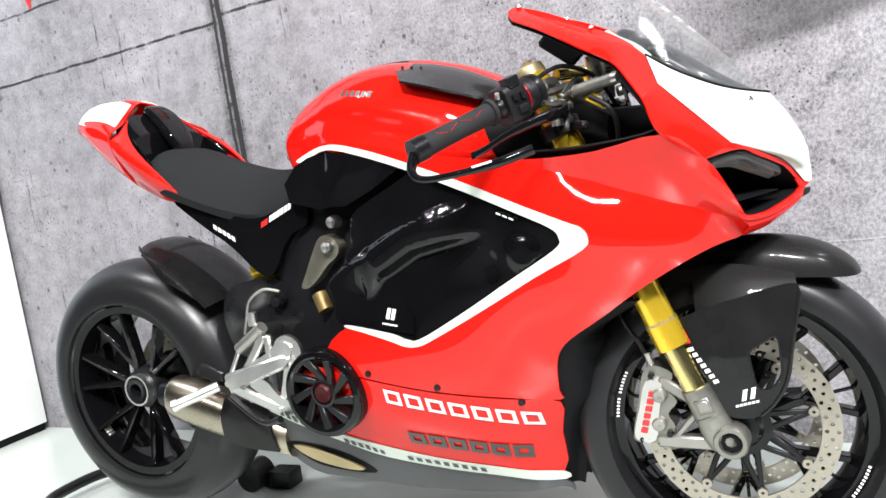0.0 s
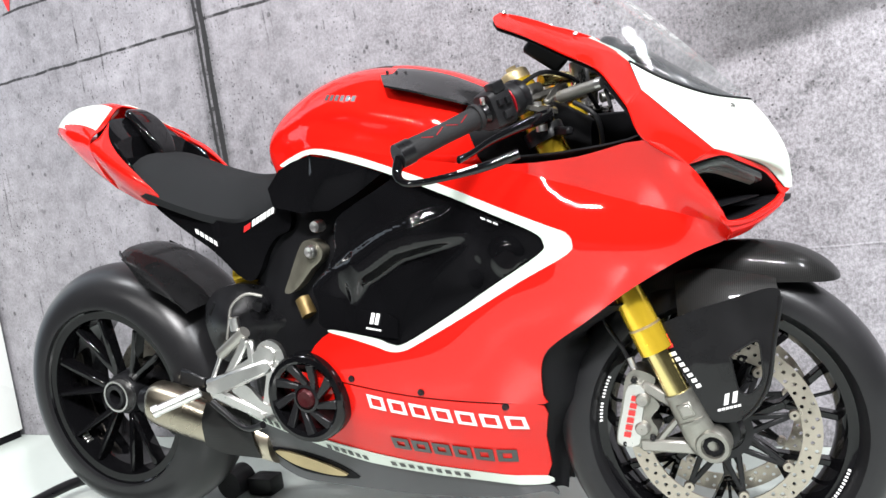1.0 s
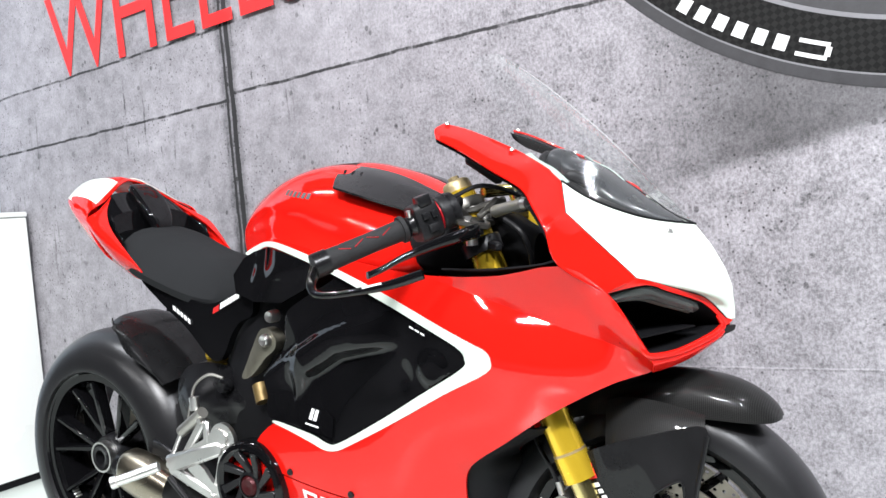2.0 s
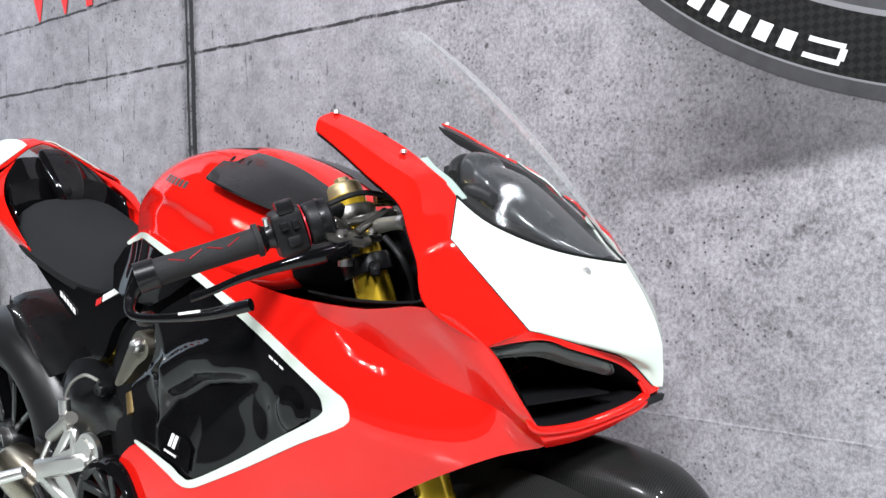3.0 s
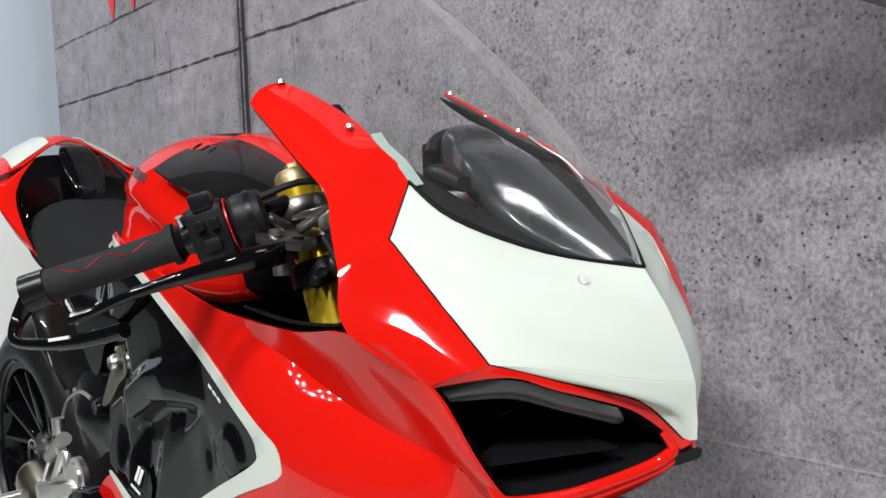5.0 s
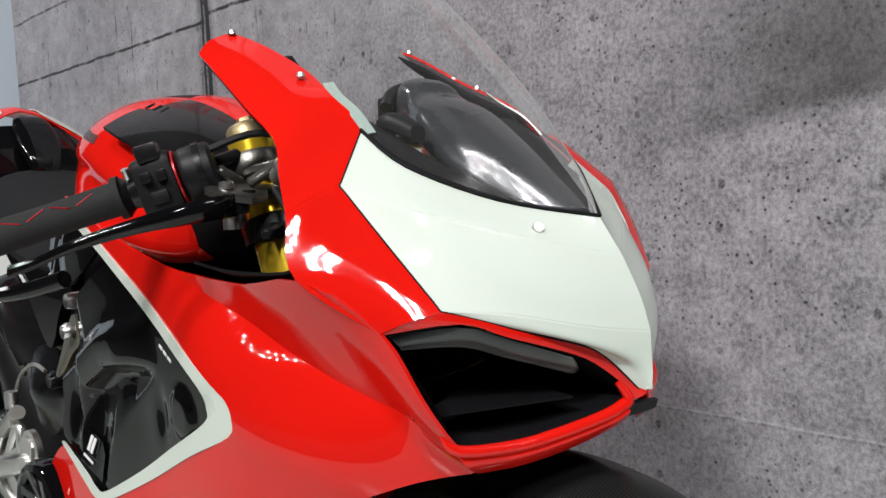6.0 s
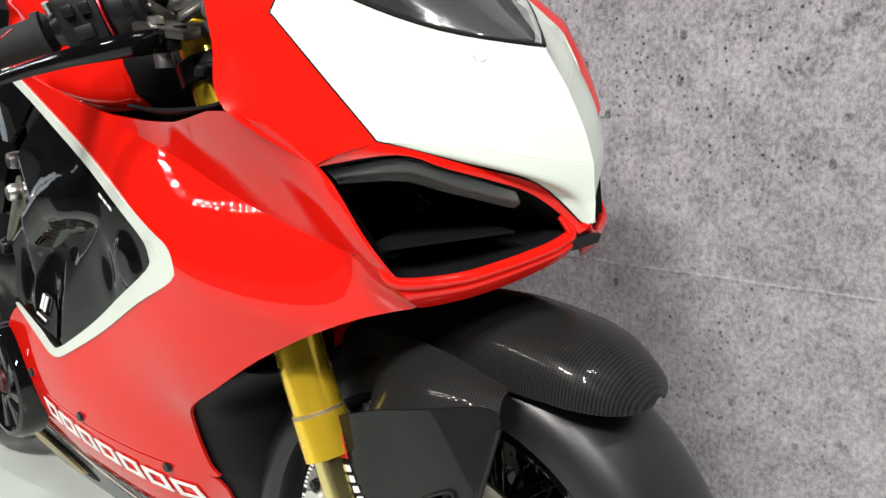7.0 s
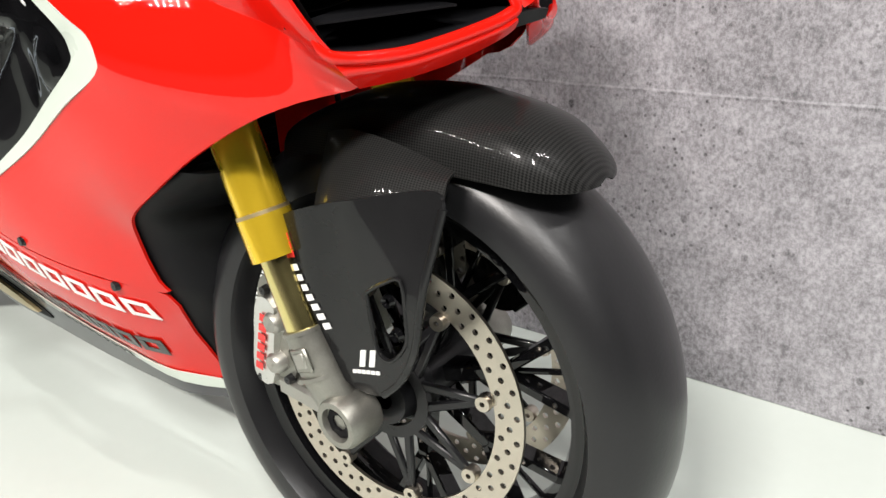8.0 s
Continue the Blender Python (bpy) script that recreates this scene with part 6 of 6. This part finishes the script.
    part("fluid_pot", lathe([(0.001, -0.02), (0.017, -0.02), (0.017, 0.02), (0.001, 0.02)], (1.30, s * 0.075, 0.965), 20, True, "z"), SILVER, bar)
    blade = [(1.262, 0.182, 0.898), (1.280, 0.208, 0.897), (1.273, 0.246, 0.892), (1.248, 0.290, 0.882), (1.216, 0.334, 0.867), (1.194, 0.364, 0.852), (1.180, 0.384, 0.845)]
    high, wide = (0.011, 0.012, 0.011, 0.008, 0.006, 0.0055, 0.006), (0.008, 0.007, 0.006, 0.005, 0.005, 0.005, 0.006)
    rings = []
    for (x, y, z), h, w in zip(blade, high, wide):
        rings.append([(x + w * math.cos(t) * 0.8, s * (y + w * math.cos(t) * 0.5), z + h * math.sin(t)) for t in np.linspace(0, 2 * math.pi, 12, False)])
    part("lever", loft(rings, 4), GLOSSBLACK, bar, "black brake lever blade")
    part("lever_knuckle", lathe([(0.001, 0.010), (0.012, 0.010), (0.014, 0.006), (0.014, -0.008), (0.001, -0.010)], (1.262, s * 0.186, 0.897), 16, True, "z"), SATIN, bar)
    gd = part("lever_guard", tube([(1.083, s * 0.388, 0.860), (1.080, s * 0.402, 0.835), (1.105, s * 0.412, 0.820), (1.165, s * 0.405, 0.822), (1.225, s * 0.388, 0.830), (1.272, s * 0.368, 0.842)], [0.011, 0.0075, 0.0058, 0.0058, 0.0075, 0.008], 12), GLOSSBLACK, bar, "glossy black lever guard")
    part("guard_bar", beam((1.185, s * 0.4055, 0.8285), (1.215, s * 0.3975, 0.8335), 0.002, 0.003, across=(0, 1, 0), bevel=0), DECALWHITE, gd)
    if s < 0:
        part("mirror_block", beam((1.235, s * 0.115, 1.040), (1.28, s * 0.09, 0.985), 0.035, 0.06, 0.03, 0.04, bevel=0.006), BLACK, bike, "black fairing bracket")


for side in (-1, 1):
    subframe(side)
    rearset(side)
    fork(side)
    cockpit(side)
hugger()
swingarm()
exhaust()
engine()
front_mudguard()
part("fork_yoke", beam((1.20, -0.15, 0.915), (1.20, 0.15, 0.915), 0.05, 0.022, across=(1, 0, 0), bevel=0.006), SATIN, bike, "black upper fork yoke")
part("fork_yoke", beam((1.278, -0.14, 0.715), (1.278, 0.14, 0.715), 0.06, 0.03, across=(1, 0, 0), bevel=0.006), SATIN, bike, "black lower fork yoke")
# black sheet placed to fill the cockpit opening in the camera's view
part("cockpit_backing", skin([[(1.215, 0.050, 0.74), (1.215, 0.060, 0.83), (1.235, 0.040, 0.893)], [(1.30, 0.050, 0.74), (1.30, 0.065, 0.82), (1.31, 0.045, 0.892)],
                         [(1.39, 0.055, 0.745), (1.39, 0.070, 0.82), (1.385, 0.055, 0.885)], [(1.47, 0.060, 0.76), (1.47, 0.075, 0.82), (1.46, 0.060, 0.873)]], 5, 6, 1, 0.012), DUCT, bike, "matt black sheet behind the forks, hiding the wall from the camera")
part("steering_damper", tube([(1.235, -0.10, 0.962), (1.30, 0.0, 0.965), (1.33, 0.07, 0.962)], 0.011, 14), PALEGOLD, bike)

# ---- rear stand ----
stand = thing("paddock_stand", "black steel tube paddock stand under the rear wheel", "stand")
part("frame", join(tube([(0.10, -0.17, 0.055), (-0.20, -0.165, 0.045), (-0.40, -0.12, 0.045), (-0.44, 0.0, 0.045), (-0.40, 0.12, 0.045), (-0.20, 0.165, 0.045), (0.10, 0.17, 0.055)], 0.016, 14)), SATIN, stand)
for side in (1,):
    part("upright", tube([(0.05, side * 0.165, 0.055), (0.04, side * 0.15, 0.18), (0.03, side * 0.135, 0.30)], 0.014, 12), SATIN, stand)
    part("roller", lathe([(0.001, side * 0.13), (0.04, side * 0.13), (0.04, side * 0.20), (0.001, side * 0.20)], (0.12, 0, 0.04), 24), RUBBER, stand)
    part("foot", block(0.16, 0.24, side * 0.19 - 0.03, side * 0.19 + 0.03, 0.0, 0.05, 0.008), RUBBER, stand)
part("axle_pin", tube([(0.03, 0.06, 0.30), (0.0, 0.135, RZ)], 0.014, 12), SATIN, stand)

# ---- printed wheel and lettering on the wall ----
graphic = thing("wall_graphic", "printed picture of a dark carbon wheel rim on the concrete wall", "poster", at=(0, 0, 0))
graphic.matrix_world = wall_m


def print_ring(name, r0, r1, material, proud, a0=200, a1=300, label=""):
    bm = bmesh.new()
    rows = []
    for i in range(61):
        a = radians(a0 + (a1 - a0) * i / 60)
        rows.append([(WHEEL_X + r * math.cos(a), o, WHEEL_Z + r * math.sin(a)) for r, o in ((r0, -proud), (r1, -proud), (r1, -0.0005), (r0, -0.0005))])
    vs = grid(bm, rows, close_v=True)
    bm.faces.new(vs[0])
    bm.faces.new(vs[-1])
    return part(name, bm, material, graphic, label)


PRINTGREY = shader("print_grey", (0.022, 0.022, 0.025), 0.5, 0, 0, 0.35, 30.0, 120.0, 0.0)
PRINTDARK = carbon_shader("print_dark_weave", 0.016, 0.008, 0.012, 0.5, 0.0)
PRINTLIGHT = shader("print_light", (0.16, 0.16, 0.17), 0.5, 0, 0, 0.2)
print_ring("rim_edge", 1.040, 1.066, PRINTGREY, 0.001)
print_ring("rim_line", 1.036, 1.040, PRINTLIGHT, 0.0012)
print_ring("rim_face", 0.925, 1.036, PRINTDARK, 0.001)
print_ring("rim_inner_line", 0.915, 0.925, PRINTLIGHT, 0.0012)
print_ring("rim_barrel", 0.60, 0.915, PRINTGREY, 0.001)
for i in range(6):
    a = 231.0 + i * 2.75
    print_ring("letter_bar", 0.984, 1.018, DECALWHITE, 0.002, a, a + 1.6)
for r in (0.982, 1.012):
    print_ring("arrow_line", r, r + 0.009, DECALWHITE, 0.002, 247.6, 251.4)
print_ring("arrow_tip", 0.991, 1.012, DECALWHITE, 0.0021, 251.0, 251.7)

cur = bpy.data.curves.new("sign", "FONT")
cur.body, cur.size, cur.extrude, cur.resolution_u = "WHEELS", 0.46, 0.0006, 3
tmp = bpy.data.objects.new("sign", cur)
scene.collection.objects.link(tmp)
bpy.context.view_layer.update()
me = bpy.data.meshes.new_from_object(tmp.evaluated_get(bpy.context.evaluated_depsgraph_get()))
bpy.data.objects.remove(tmp)
bpy.data.curves.remove(cur)
PRINTRED = shader("print_red", (0.72, 0.02, 0.02), 0.5, 0, 0, 0.06)
me.materials.append(PRINTRED)
sign = tagged(new("wall_lettering", me), "large red printed capital letters on the concrete wall", "lettering")
sign.matrix_world = wall_m @ Matrix.Translation((-1.0, -0.002, 1.585)) @ Matrix.Rotation(radians(90), 4, "X") @ Matrix.Diagonal((0.78, 1, 1, 1)) @ Matrix.Rotation(radians(2.4), 4, "Z")

# ---- lamps overhead ----


def light_bar(at, turn, rows, cols, pitch):
    lb = thing("light_bar", "black overhead lamp bar with rows of white lamps", "lamp", at=at, group="lamps over the stand")
    lb.rotation_euler = (0, 0, turn)
    part("housing", block(-pitch * cols / 2, pitch * cols / 2, -pitch * rows / 2, pitch * rows / 2, 0.0, 0.08, 0.01), SATIN, lb)
    for i in (-1, 1):
        part("hanger", tube([(i * 0.4 * pitch * cols, 0, 0.07), (i * 0.4 * pitch * cols, 0, 6.0 - at[2])], 0.012, 8, 1), SATIN, lb)
    for u, v, p in lamp_places(at, turn, rows, cols, pitch):
        part("lamp", lathe([(0.001, -0.012), (0.03, -0.010), (0.036, 0.0), (0.001, 0.002)], (u, v, 0), 12, True, "z"), LED, lb)
    return lb


for at, turn, rows, cols, pitch, watts, aim, colour in BARS:
    light_bar(at, turn, rows, cols, pitch)
